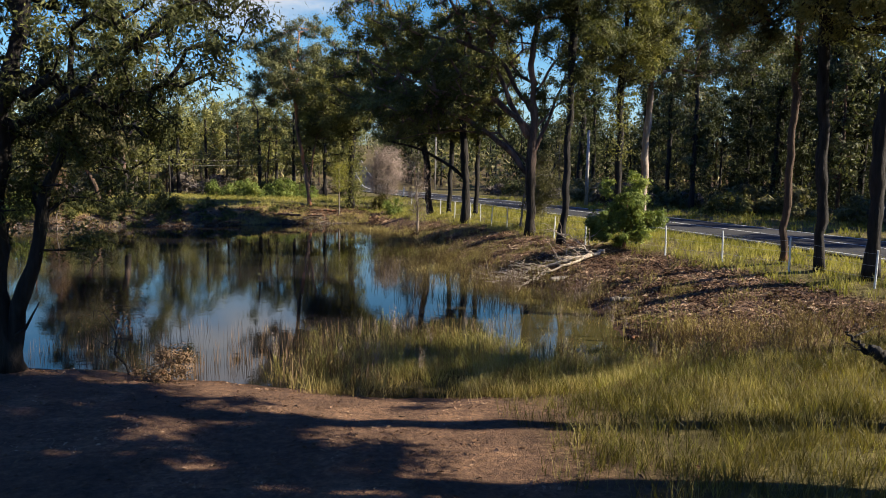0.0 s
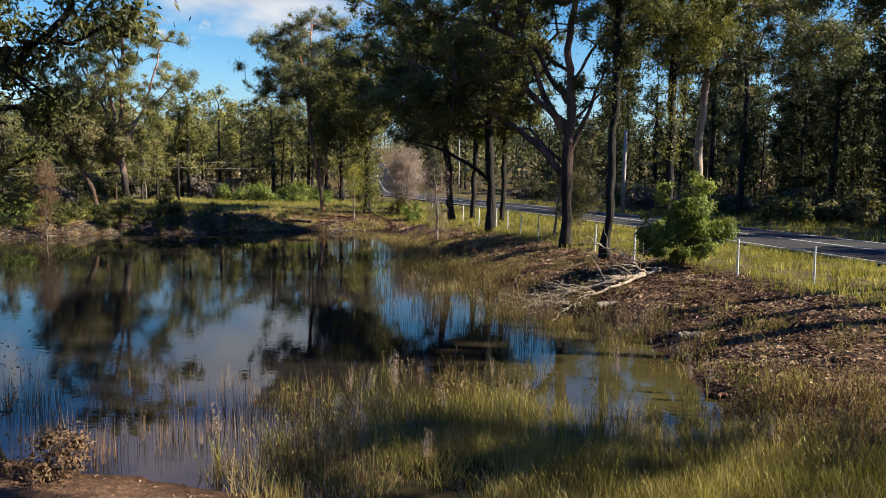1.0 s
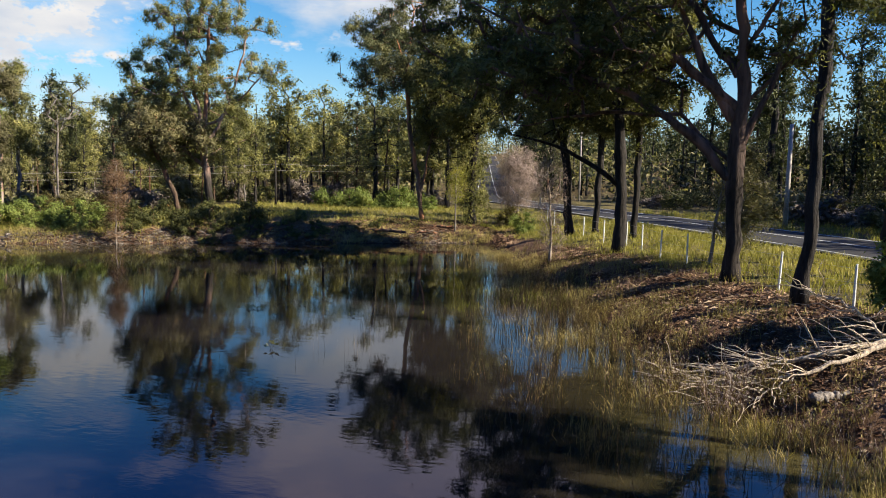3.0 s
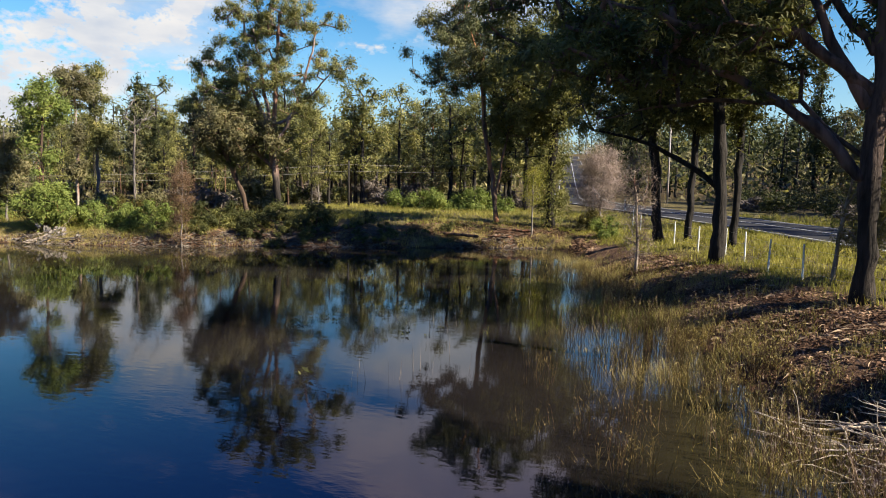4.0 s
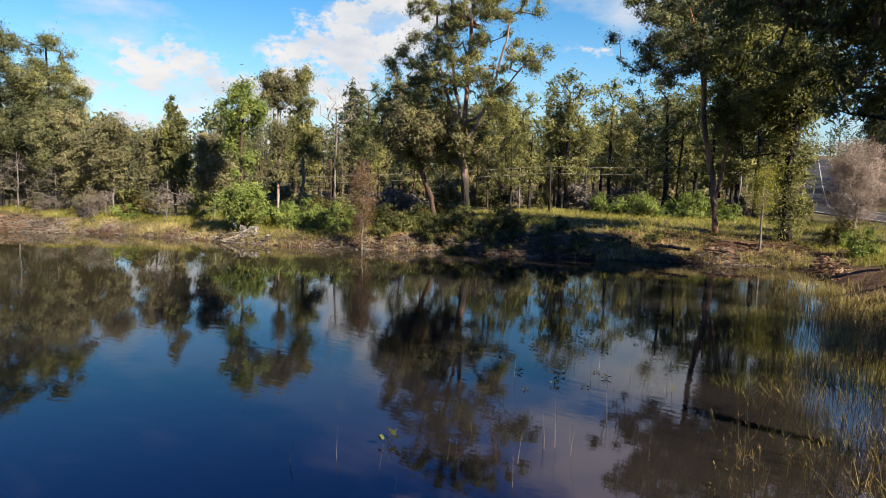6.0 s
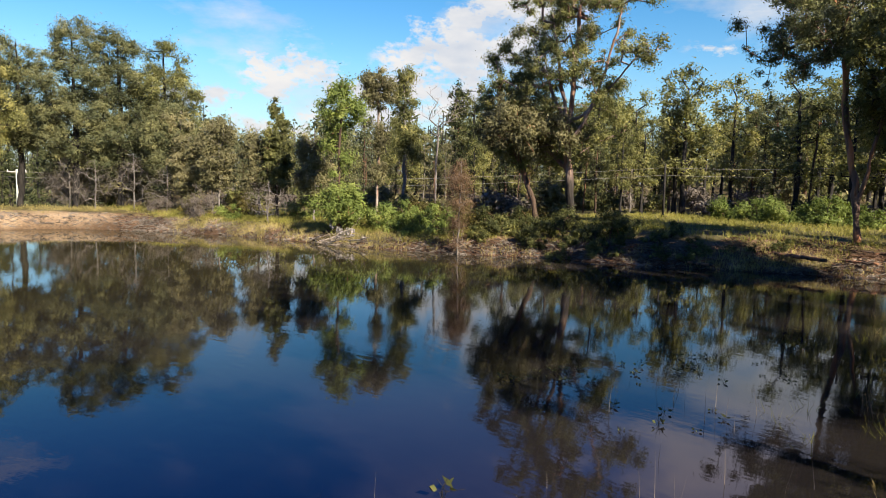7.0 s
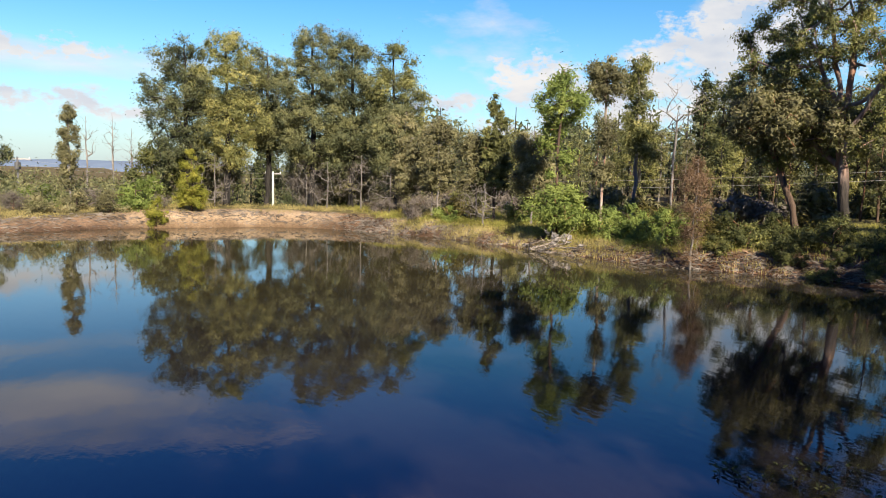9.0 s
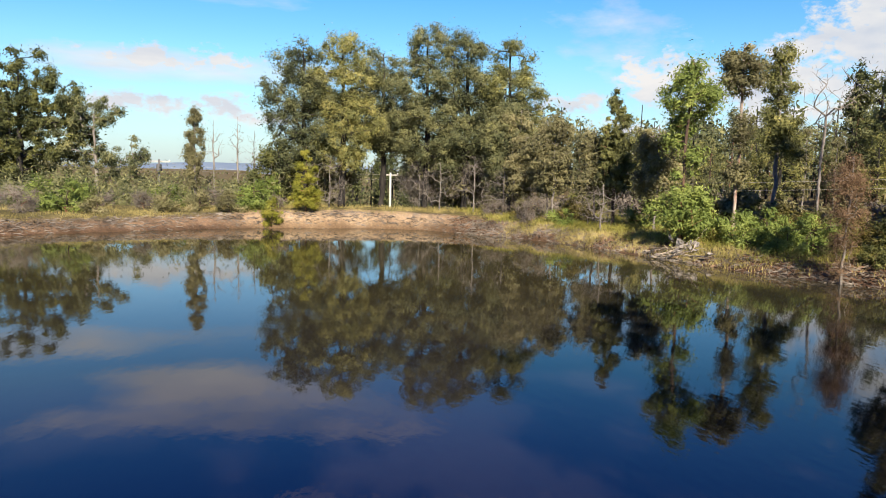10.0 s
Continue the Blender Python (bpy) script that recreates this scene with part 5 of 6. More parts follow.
under = [bush("shrub", x, y, 1.3, 1.4, m, "tangled undergrowth shrub at the edge of the woods", 150 + k, 1000, (0.30, 0.13), 0.32, "undergrowth of the woods") for k, (x, y, m) in enumerate(((17, 48, M_DARK), (21, 40, M_OLIVE), (-40, 56, M_OLIVE), (14, 60, M_GREYTWIG)))]
edge = box_spots(r, 60, 8, 60, 34, 95, lambda x, y: 11 < off_road(x, y) < 30 and (x - 3.4) * 0.9 + (y - 60) * 0.42 > 3)
edge += box_spots(r, 45, -70, -10, 73, 92, lambda x, y: off_road(x, y) > 6) + box_spots(r, 45, -72, -31, 50, 62, None)
edge += box_spots(r, 18, 2, 45, 22, 85, lambda x, y: 9.5 < off_road(x, y) < 13 and (x - 3.4) * 0.9 + (y - 60) * 0.42 > 3)
scatter_copies(under, edge, 0.6, 1.5, 11)


# ---- distance ----
def far_woods():
    """One mass of distant trees: trunks and big leaf tufts."""
    rg = np.random.default_rng(77)
    xs, ys = [], []
    while len(xs) < 900:
        a, d = rg.uniform(radians(-62), radians(74)), rg.uniform(96, 170) if len(xs) < 560 else rg.uniform(170, 330)
        x, y = -10 - math.sin(a) * d, 10 + math.cos(a) * d
        if off_road(x, y) > 7:
            xs.append(x)
            ys.append(y)
    x, y = np.array(xs), np.array(ys)
    z = height(x, y)
    h = rg.uniform(8, 13, len(x))
    base, top = np.stack([x, y, z - 0.2], 1), np.stack([x + rg.normal(size=len(x)) * 0.4, y, z + h * 0.95], 1)
    v, f = tubes(base, top, np.full(len(x), 0.19), np.full(len(x), 0.05), 6)
    w = thing("far_woods", (0, 0, 0), "distant mass of grey-green eucalypt woodland", "woods", "", "stuff")
    mesh_object("trunks", v, f, M_BURNT, w, True)
    k = 8
    s = rg.uniform(0.14, 1.0, (len(x), k))
    c = base[:, None, :] + (top - base)[:, None, :] * s[:, :, None] + rg.normal(size=(len(x), k, 3)) * np.array([1.0, 1.0, 0.4])
    lv, lf = leaf_quads(rg, c.reshape(-1, 3), 26, 0.75, 0.68, 0.34, 0.2, 0.8)
    # far crowns east of the road take the leaf with shade in its colour
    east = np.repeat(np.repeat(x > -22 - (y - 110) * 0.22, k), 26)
    mesh_object("crowns", lv, lf, None, w, mats=[M_MID, M_WOODSHADE], index=east.astype(int))


far_woods()


def west_scrub():
    """Low scrub far off in the low ground to the west."""
    rg = np.random.default_rng(78)
    n = 420
    a, d = np.radians(rg.uniform(60, 150, n)), rg.uniform(78, 420, n)
    x, y = -10 - np.sin(a) * d, 20 + np.cos(a) * d
    z = height(x, y)
    c = np.stack([x, y, z + 2.2], 1)
    c = np.repeat(c, 5, 0) + rg.normal(size=(n * 5, 3)) * np.array([2.2, 2.2, 0.9])
    v, f = leaf_quads(rg, c, 16, 0.9, 1.2, 0.6, 0.1, 0.8)
    tagged(mesh_object("far_scrub", v, f, M_OLIVE), "distant olive scrub on the low ground", "scrub", "", "stuff")


west_scrub()


def woods_floor(name, seed, n, per, label, spot, size, leaf, leafage=0.34):
    """Low scrub on the floor of the woods: leaf tufts close to the ground."""
    rg = np.random.default_rng(seed)
    p = spot(rg, n)
    z = height(p[:, 0], p[:, 1])
    c = np.concatenate([p, (z + rg.uniform(0.2, 1.5, len(p)) * size)[:, None]], 1)
    v, f = leaf_quads(rg, c, per, 0.55 * size, leafage, leafage * 0.42, 0.1, 0.8)
    tagged(mesh_object(name, v, f, leaf), label, "undergrowth", "", "stuff")


def road_side(rg, n):
    x, y = rg.uniform(2, 60, n * 8), rg.uniform(22, 105, n * 8)
    d = line_distance(x, y, ROAD_LINE, False)
    k = (d > 12) & (d < 34) & ((x - 3.4) * 0.9 + (y - 60) * 0.42 > 3)
    return np.stack([x[k], y[k]], 1)[:n]


def hill_side(rg, n):
    x, y = rg.uniform(-90, 60, n * 3), rg.uniform(95, 330, n * 3)
    d = line_distance(x, y, ROAD_LINE, False)
    k = d > 6.5
    return np.stack([x[k], y[k]], 1)[:n]


woods_floor("roadside_scrub", 81, 1500, 34, "dark low scrub on the woodland floor beyond the road", road_side, 1.0, M_WOODSHADE, 0.26)
def low_west(rg, n):
    return np.stack([rg.uniform(-68, -56, n), rg.uniform(-2, 25, n)], 1)


woods_floor("west_bank_scrub", 83, 420, 46, "olive and grey scrub behind the low west bank", low_west, 1.25, M_MID, 0.24)
woods_floor("hillside_scrub", 82, 2600, 12, "grey-green scrub covering the distant rise", hill_side, 3.0, M_OLIVE, 1.0)


def hills():
    n = 160
    a = np.radians(np.linspace(-75, 175, n))
    prof = 11 + 6 * np.sin(a * 5.0 + 0.6) + 4 * np.sin(a * 13.0) + 2 * np.sin(a * 31.0)
    rows = [(1500, -12.0, 0.0), (1600, 0.0, 0.55), (1750, 0.0, 1.0), (2200, -12.0, 0.0)]
    v = np.concatenate([np.stack([-np.sin(a) * r, np.cos(a) * r, zz + prof * k], 1) for r, zz, k in rows])
    k = np.arange(n - 1)
    f = np.concatenate([np.stack([j * n + k, j * n + k + 1, (j + 1) * n + k + 1, (j + 1) * n + k], 1) for j in range(3)])
    tagged(mesh_object("backdrop", v, f, M_HILL, None, True), "wooded hills on the horizon with blue haze put into their colour", "hills", "", "structure")


hills()

# ---- fence, poles and cables ----
FENCE = [(12.2, 17.4), (11.0, 19.6), (9.7, 21.9), (8.45, 24.1), (7.02, 25.8), (5.9, 27.6), (4.73, 29.4), (3.78, 32.3), (2.8, 34.9), (1.87, 37.4), (1.1, 39.2), (0.5, 41.7), (-0.1, 43.5), (-1.1, 45.0), (-2.2, 48.9), (-3.4, 52.5), (-4.4, 56.5), (-5.2, 60.2)]


def make_fence():
    f = thing("wire_fence", at(9.2, 20.8, 0), "low post-and-wire fence with white posts along the road verge", "fence")
    base = Vector(f.matrix_basis.translation)
    r2 = np.random.default_rng(3)
    tops = []
    for x, y in FENCE:
        g = gz(x, y)
        bm = bmesh.new()
        bmesh.ops.create_cone(bm, cap_ends=True, segments=8, radius1=0.032, radius2=0.026, depth=1.25)
        bmesh.ops.bevel(bm, geom=[e for e in bm.edges if e.is_boundary], offset=0.005)
        tilt = pose(0, 0, 0, r2.uniform(-2, 2), r2.uniform(-2, 2), 0)
        bmesh.ops.transform(bm, matrix=Matrix.Translation(Vector((x, y, g + 0.425)) - base) @ tilt, verts=bm.verts)
        part("post", bm, M_POST, f)
        tops.append((x, y, g))
    for z in (0.95, 0.62, 0.30):
        line = []
        for (a, b, c), (d, e, g) in zip(tops[:-1], tops[1:]):
            for s in np.linspace(0, 1, 5)[:-1]:
                line.append((a + (d - a) * s - base.x, b + (e - b) * s - base.y, c + (g - c) * s + z - 0.03 * math.sin(math.pi * s) - base.z))
        v, fs = polyline_tube(line, np.full(len(line), 0.0035), 4)
        mesh_object("wire", v, fs, M_WIRE, f)


make_fence()


def power_pole(x, y, low, high, label, arm=1.6, angle=0.0, mat=None, radius=0.13, box=False):
    p = thing("power_pole", (x, y, low), label, "power pole")
    v, f = polyline_tube([(0, 0, 0), (0, 0, (high - low) * 0.5), (0, 0, high - low)], np.array([radius, radius * 0.9, radius * 0.75]), 10)
    mesh_object("pole", v, f, mat or M_POLE, p, True)
    if arm:
        bm = bmesh.new()
        bmesh.ops.create_cube(bm, size=1)
        bmesh.ops.bevel(bm, geom=bm.edges[:], offset=0.06, segments=1)
        bmesh.ops.transform(bm, matrix=pose(0, 0, high - low - 0.25, 0, 0, angle) @ Matrix.Diagonal((arm, 0.1, 0.12, 1)), verts=bm.verts)
        part("crossarm", bm, M_POLE, p)
        for s in (-0.45, 0, 0.45):
            v, f = polyline_tube([(0, 0, 0), (0, 0, 0.06), (0, 0, 0.12), (0, 0, 0.16)], np.array([0.03, 0.05, 0.035, 0.02]), 8)
            ob = mesh_object("insulator", v, f, M_POST, p, True)
            ob.matrix_basis = pose(0, 0, high - low - 0.25, 0, 0, angle) @ pose(s * arm, 0, 0.06)
    if box:
        for dx in (-0.55, 0.55):
            v, f = polyline_tube([(0, 0, 0), (0, 0, 0.05), (0, 0, 0.8), (0, 0, 0.88)], np.array([0.2, 0.26, 0.26, 0.18]), 12)
            ob = mesh_object("transformer", v, f, M_STEEL, p)
            ob.matrix_basis = pose(dx, 0, high - low - 1.5)
    return p


power_pole(-81.6, 37.3, -5.0, 3.6, "pale power pole with a crossarm behind the bank", 1.7, 75, M_PALEPOLE, 0.14)
power_pole(-104, 10.6, -6.5, 4.6, "dark power pole with transformers in the low ground", 3.0, 75, M_STEEL, 0.16, True)
power_pole(-30, 69, 0.8, 5.2, "slim dark power pole among the woods", 0, 0, M_BURNT, 0.1)
power_pole(-11, 80, 1.0, 6.2, "slim dark power pole among the woods", 0, 0, M_BURNT, 0.1)
power_pole(9.3, 58.6, 1.2, 7.6, "grey timber power pole beside the road", 0, 0, None, 0.15)
power_pole(-5.2, 96.0, 1.2, 11.5, "pale power pole beside the distant road", 1.8, 40, None, 0.11)


def cable(a, b, sag, label):
    c = thing("cable", a, label, "cable")
    s = np.linspace(0, 1, 24)
    d = np.array(b) - np.array(a)
    pts = s[:, None] * d[None, :]
    pts[:, 2] -= sag * 4 * s * (1 - s)
    v, f = polyline_tube(pts, np.full(24, 0.008), 5)
    mesh_object("strand", v, f, M_PALEWIRE, c)


for dz in (0.0, 0.55):
    cable((-104, 10.6, 4.3 - dz), (-81.6, 37.3, 3.4 - dz), 0.5, "overhead power cable sagging between poles")
    cable((-81.6, 37.3, 3.4 - dz), (-30, 69, 4.9 - dz), 0.9, "overhead power cable sagging between poles")
    cable((-30, 69, 4.9 - dz), (-11, 80, 6.0 - dz), 0.4, "overhead power cable sagging between poles")

for x, y in ((-9.6, 72.5), (-7.3, 74.5), (-17.0, 93.0)):
    g = thing("guide_post", at(x, y, 0), "white roadside guide post with a red reflector", "guide post", "guide posts along the road")
    bm = bmesh.new()
    bmesh.ops.create_cube(bm, size=1)
    bmesh.ops.transform(bm, matrix=Matrix.Translation((0, 0, 0.5)) @ Matrix.Diagonal((0.11, 0.05, 1.05, 1)), verts=bm.verts)
    bmesh.ops.bevel(bm, geom=bm.edges[:], offset=0.012, segments=2)
    part("post", bm, M_POST, g)
    bm = bmesh.new()
    bmesh.ops.create_cube(bm, size=1)
    bmesh.ops.transform(bm, matrix=Matrix.Translation((0, -0.03, 0.85)) @ Matrix.Diagonal((0.07, 0.02, 0.1, 1)), verts=bm.verts)
    part("reflector", bm, M_STEEL, g)


# ---- fallen wood ----
def branch_thing(name, x, y, z, label, runs, mat, seed, twigs=0, category="fallen branch"):
    """runs: lists of points with a start and an end radius; twigs fork off the first ones."""
    t = thing(name, (x, y, z), label, category)
    rg = np.random.default_rng(seed)
    for k, (pts, ra, rb) in enumerate(runs):
        p = np.asarray(pts, float)
        n = 18
        s = np.linspace(0, len(p) - 1, n)
        q = np.stack([np.interp(s, np.arange(len(p)), p[:, c]) for c in range(3)], axis=1)
        q[1:-1] += rg.normal(size=(n - 2, 3)) * 0.025
        v, f = polyline_tube(q, np.linspace(ra, rb, n), 8)
        pieces = [(v, f)]
        for _ in range(twigs):
            i = rg.integers(3, n - 1)
            d = rg.normal(size=3) * 0.35 + (q[-1] - q[0]) * 0.22
            d[2] = abs(d[2]) * 0.5 - 0.06
            ln = rg.uniform(0.4, 1.3)
            d = d / np.linalg.norm(d) * ln
            w = q[i] + d[None, :] * np.linspace(0, 1, 6)[:, None] + rg.normal(size=(6, 3)) * 0.03
            w[0] = q[i]
            pieces.append(polyline_tube(w, np.linspace(max(rb, 0.013), 0.005, 6), 5))
        limb = mesh_object("limb" if k else "stem", *pieces[0], mat, t, True)
        for v, f in pieces[1:]:
            mesh_object("twig", v, f, mat, limb, True)
    return t


BRANCH = "bleached fallen tree limb lying from the bush towards the water"
g0 = gz(4.6, 26.5)


def lying(*spots):
    """Points over the ground (x, y, clearance), told from the thick end of the fallen limb."""
    return [(x - 4.6, y - 26.5, max(gz(x, y), 0.0) + up - g0) for x, y, up in spots]


branch_thing("fallen_branch", 4.6, 26.5, g0, BRANCH,
             [(lying((5.0, 26.7, 0.16), (4.6, 26.5, 0.15), (3.8, 26.3, 0.20), (2.75, 26.2, 0.16), (1.76, 26.7, 0.14), (0.45, 27.0, 0.05)), 0.075, 0.016),
              (lying((4.5, 26.4, 0.14), (4.1, 26.2, 0.12), (3.4, 25.8, 0.10), (2.75, 25.7, 0.10), (1.93, 25.8, 0.08), (1.0, 26.5, 0.05)), 0.06, 0.012),
              (lying((4.6, 26.5, 0.16), (4.35, 26.5, 0.30), (4.1, 26.7, 0.62), (3.85, 26.8, 0.86), (3.4, 26.9, 1.05), (3.15, 27.0, 1.2)), 0.038, 0.010),
              (lying((3.0, 27.0, 0.06), (3.4, 26.7, 0.07), (3.75, 26.5, 0.05)), 0.022, 0.016),
              (lying((2.75, 25.7, 0.10), (2.2, 25.2, 0.12), (1.6, 25.0, 0.06)), 0.02, 0.008),
              (lying((2.75, 26.2, 0.16), (2.1, 26.0, 0.22), (1.2, 26.1, 0.12), (0.6, 26.3, 0.06)), 0.022, 0.008)], M_DEADWOOD, 4, 20)
for x, y, ln, rz, rr in ((4.7, 21.65, 0.7, 2, 0.085), (3.15, 24.9, 0.74, 30, 0.085), (4.2, 17.9, 0.5, -20, 0.05), (5.9, 16.4, 1.5, 20, 0.035), (-15.0, 53.3, 4.2, -14, 0.10), (-13.0, 54.2, 3.4, -10, 0.06), (-17.8, 50.4, 2.4, -6, 0.07), (-12.0, 56.2, 3.0, 0, 0.08)):
    branch_thing("log", x, y, gz(x, y) + rr * 0.6, "weathered piece of log lying on the bank", [([(-ln / 2 * math.cos(radians(rz)), -ln / 2 * math.sin(radians(rz)), 0.0), (0, 0, 0.02), (ln / 2 * math.cos(radians(rz)), ln / 2 * math.sin(radians(rz)), 0.0)], rr, rr * 0.8)],
                 M_GREYBARK if rr > 0.07 and y < 30 else M_BROWNBARK, int(ln * 100), 0, "log")
branch_thing("stump", 7.6, 13.6, gz(7.6, 13.6), "burnt fallen stump in long grass", [([(0.9, -0.8, 0.05), (0.3, -0.2, 0.2), (0, 0, 0.35)], 0.14, 0.10), ([(0.2, 0, 0.2), (-0.3, 0.3, 0.6)], 0.05, 0.02)], M_BURNT, 6, 2, "stump")


def debris(x, y):
    rg = np.random.default_rng(21)
    for k in range(9):
        a = rg.uniform(0, 6.28)
        px, py = x + rg.normal() * 0.9, y + rg.normal() * 0.35
        ln = rg.uniform(1.0, 2.6)
        branch_thing("fallen_branch", px, py, max(0.05, gz(px, py)) + 0.08, "bleached driftwood branch in the debris pile",
                     [([(-ln * 0.5, -0.25, -0.05), (0, 0, 0.15), (ln * 0.5, 0.25 * math.sin(a), 0.25 + 0.3 * rg.uniform())], 0.045, 0.012)], M_DEADWOOD if k % 3 else M_GREYBARK, 30 + k, 4)
    for k in range(20):
        px, py = x + 0.5 + rg.normal() * 0.7, y + 0.6 + rg.normal() * 0.3
        t = thing("rubble_block", (px, py, max(0, gz(px, py)) + 0.05 + 0.40 * rg.uniform() ** 2), "grey-white slab of dumped rubble by the waterline", "rubble", "rubble at the waterline")
        bm = bmesh.new()
        bmesh.ops.create_cube(bm, size=1)
        bmesh.ops.subdivide_edges(bm, edges=bm.edges[:], cuts=1, use_grid_fill=True)
        dims = Matrix.Diagonal((rg.uniform(0.16, 0.48), rg.uniform(0.12, 0.28), rg.uniform(0.06, 0.15), 1))
        bmesh.ops.transform(bm, matrix=pose(0, 0, 0, rg.uniform(-45, 45), rg.uniform(-45, 45), rg.uniform(0, 180)) @ dims, verts=bm.verts)
        for vv in bm.verts:
            vv.co += Vector(rg.normal(size=3)) * 0.022
        part("block", bm, M_ROCK, t)


debris(-34.6, 42.6)


# ---- grasses, reeds and litter ----
def blades(name, pts, h, w, mat, seed, lean=0.35, label="", category="grass", tall=0.5, z=None):
    """Grass: each blade is a bent, tapering strip."""
    rg = np.random.default_rng(seed)
    n = len(pts)
    x, y = pts[:, 0], pts[:, 1]
    z0 = height(x, y) - 0.03 if z is None else np.full(n, z)
    z0 = np.maximum(z0, -0.5)
    H = h * rg.uniform(1 - tall, 1 + tall, n) + np.maximum(0, -z0)
    a = rg.uniform(0, 2 * np.pi, n)
    b = rg.uniform(0, 2 * np.pi, n)
    ln = H * lean * rg.uniform(0.2, 1.3, n)
    W = w * rg.uniform(0.6, 1.4, n)
    sx, sy = np.cos(b) * W / 2, np.sin(b) * W / 2
    dx, dy = np.cos(a) * ln, np.sin(a) * ln
    v = np.zeros((n, 5, 3))
    v[:, 0] = np.stack([x - sx, y - sy, z0], 1)
    v[:, 1] = np.stack([x + sx, y + sy, z0], 1)
    v[:, 2] = np.stack([x + sx * 0.7 + dx * 0.35, y + sy * 0.7 + dy * 0.35, z0 + H * 0.6], 1)
    v[:, 3] = np.stack([x - sx * 0.7 + dx * 0.35, y - sy * 0.7 + dy * 0.35, z0 + H * 0.6], 1)
    v[:, 4] = np.stack([x + dx, y + dy, z0 + H], 1)
    k = np.arange(n)[:, None] * 5
    ob = mesh_object(name, v.reshape(-1, 3), [k + np.array([[0, 1, 2, 3]]), k + np.array([[3, 2, 4]])], mat)
    return tagged(ob, label, category, "", "stuff")


def field(seed, n, x0, x1, y0, y1, density, clump=0.0):
    """Points kept by a density function, in tufts if clump is set."""
    rg = np.random.default_rng(seed)
    out, got = [], 0
    for _ in range(60):
        m = n if not clump else n // 12
        x, y = rg.uniform(x0, x1, m), rg.uniform(y0, y1, m)
        k = rg.uniform(size=m) < density(x, y)
        x, y = x[k], y[k]
        if clump:
            x = np.repeat(x, 12) + rg.normal(size=len(x) * 12) * clump
            y = np.repeat(y, 12) + rg.normal(size=len(y) * 12) * clump
        out.append(np.stack([x, y], 1))
        got += len(x)
        if got >= n:
            break
    p = np.concatenate(out)[:n]
    return p


def patch(x, y, s, seed):
    return np.clip(0.5 + 0.9 * ripple(x, y, s, seed), 0, 1)


def tongue(x, y):
    """Open water that reaches into the marsh from the pond."""
    return 1 - 0.93 * np.exp(-(((x - 2.5) / 1.7) ** 4 + ((y - 17.3) / 2.1) ** 4))


def marsh(x, y):
    d = shore_distance(x, y)
    core = smooth(18.4, 15.0, y + 0.2 * np.abs(x - 0.5)) * smooth(-4.2, -1.0, x) * smooth(5.5, 4.0, x)
    return core * tongue(x, y) * patch(x, y, 0.9, 3) ** 2 * (d < 0.8) * (y > 12.5)


def shore_reeds(x, y):
    d = shore_distance(x, y)
    band = smooth(-4.5, -0.3, d) * smooth(1.2, 0.2, d) * smooth(17, 24, y) * smooth(54, 48, y)
    return band * (x > -9) * patch(x, y, 0.8, 1) ** 3


def near_grass(x, y):
    n1 = ripple(x, y, 0.35, 2.0)
    return smooth(16.0, 13.8, y + 0.8 * n1) * smooth(0.6, 3.0, x + (y - 10) * 0.25 + 0.7 * n1) * (shore_distance(x, y) > -0.3) * (0.35 + 0.65 * patch(x, y, 1.3, 5)) * (y > 4)


def verge(x, y):
    f = (x - 9.2) * 0.87 + (y - 20.8) * 0.42
    rd = line_distance(x, y, ROAD_LINE, False)
    return smooth(-0.4, 0.6, f + 0.5 * ripple(x, y, 0.35, 2.0)) * (rd > 3.35) * (rd < 16) * (0.45 + 0.55 * patch(x, y, 0.9, 7))


def north_grass(x, y):
    d = shore_distance(x, y)
    rd = line_distance(x, y, ROAD_LINE, False)
    return smooth(1.0, 3.5, d + 0.8 * ripple(x, y, 0.35, 2.0)) * (rd > 4.2) * (0.4 + 0.6 * patch(x, y, 0.5, 2))


def bank_grass(x, y):
    d = shore_distance(x, y)
    return smooth(0.5, 2.0, d + 0.5 * ripple(x, y, 0.6, 2.0)) * (d < 9) * (0.2 + 0.8 * patch(x, y, 0.6, 4))


def east_weeds(x, y):
    d = shore_distance(x, y)
    return (d > 0.2) * smooth(5.5, 1.0, d) * patch(x, y, 1.1, 9) ** 2 * (x > -6)


blades("marsh_reeds", field(1, 12000, -5.5, 5.5, 12.4, 20, marsh, 0.10), 0.20, 0.008, M_REED, 1, 0.8, "golden-green marsh grass standing in the shallows", "reeds")
blades("marsh_straw", field(2, 3000, -5.5, 5.5, 12.4, 20, marsh, 0.12), 0.32, 0.008, M_STRAW, 2, 0.5, "dry straw stalks among the marsh grass", "reeds")
blades("shore_reeds", field(3, 6500, -9, 5, 17, 54, shore_reeds, 0.10), 0.20, 0.010, M_REED, 3, 0.7, "sparse olive reeds along the flooded shore", "reeds")
blades("shore_straw", field(4, 5500, -8, 5, 18, 53, lambda x, y: shore_reeds(x, y) * smooth(-3, 0.3, shore_distance(x, y)), 0.09), 0.30, 0.008, M_STRAW, 4, 0.5, "tall dry straw along the flooded shore", "reeds")
blades("near_grass", field(5, 46000, 0, 13, 4, 18, near_grass, 0.09), 0.25, 0.009, M_GRASS, 5, 0.7, "long soft green grass on the near bank", "grass")
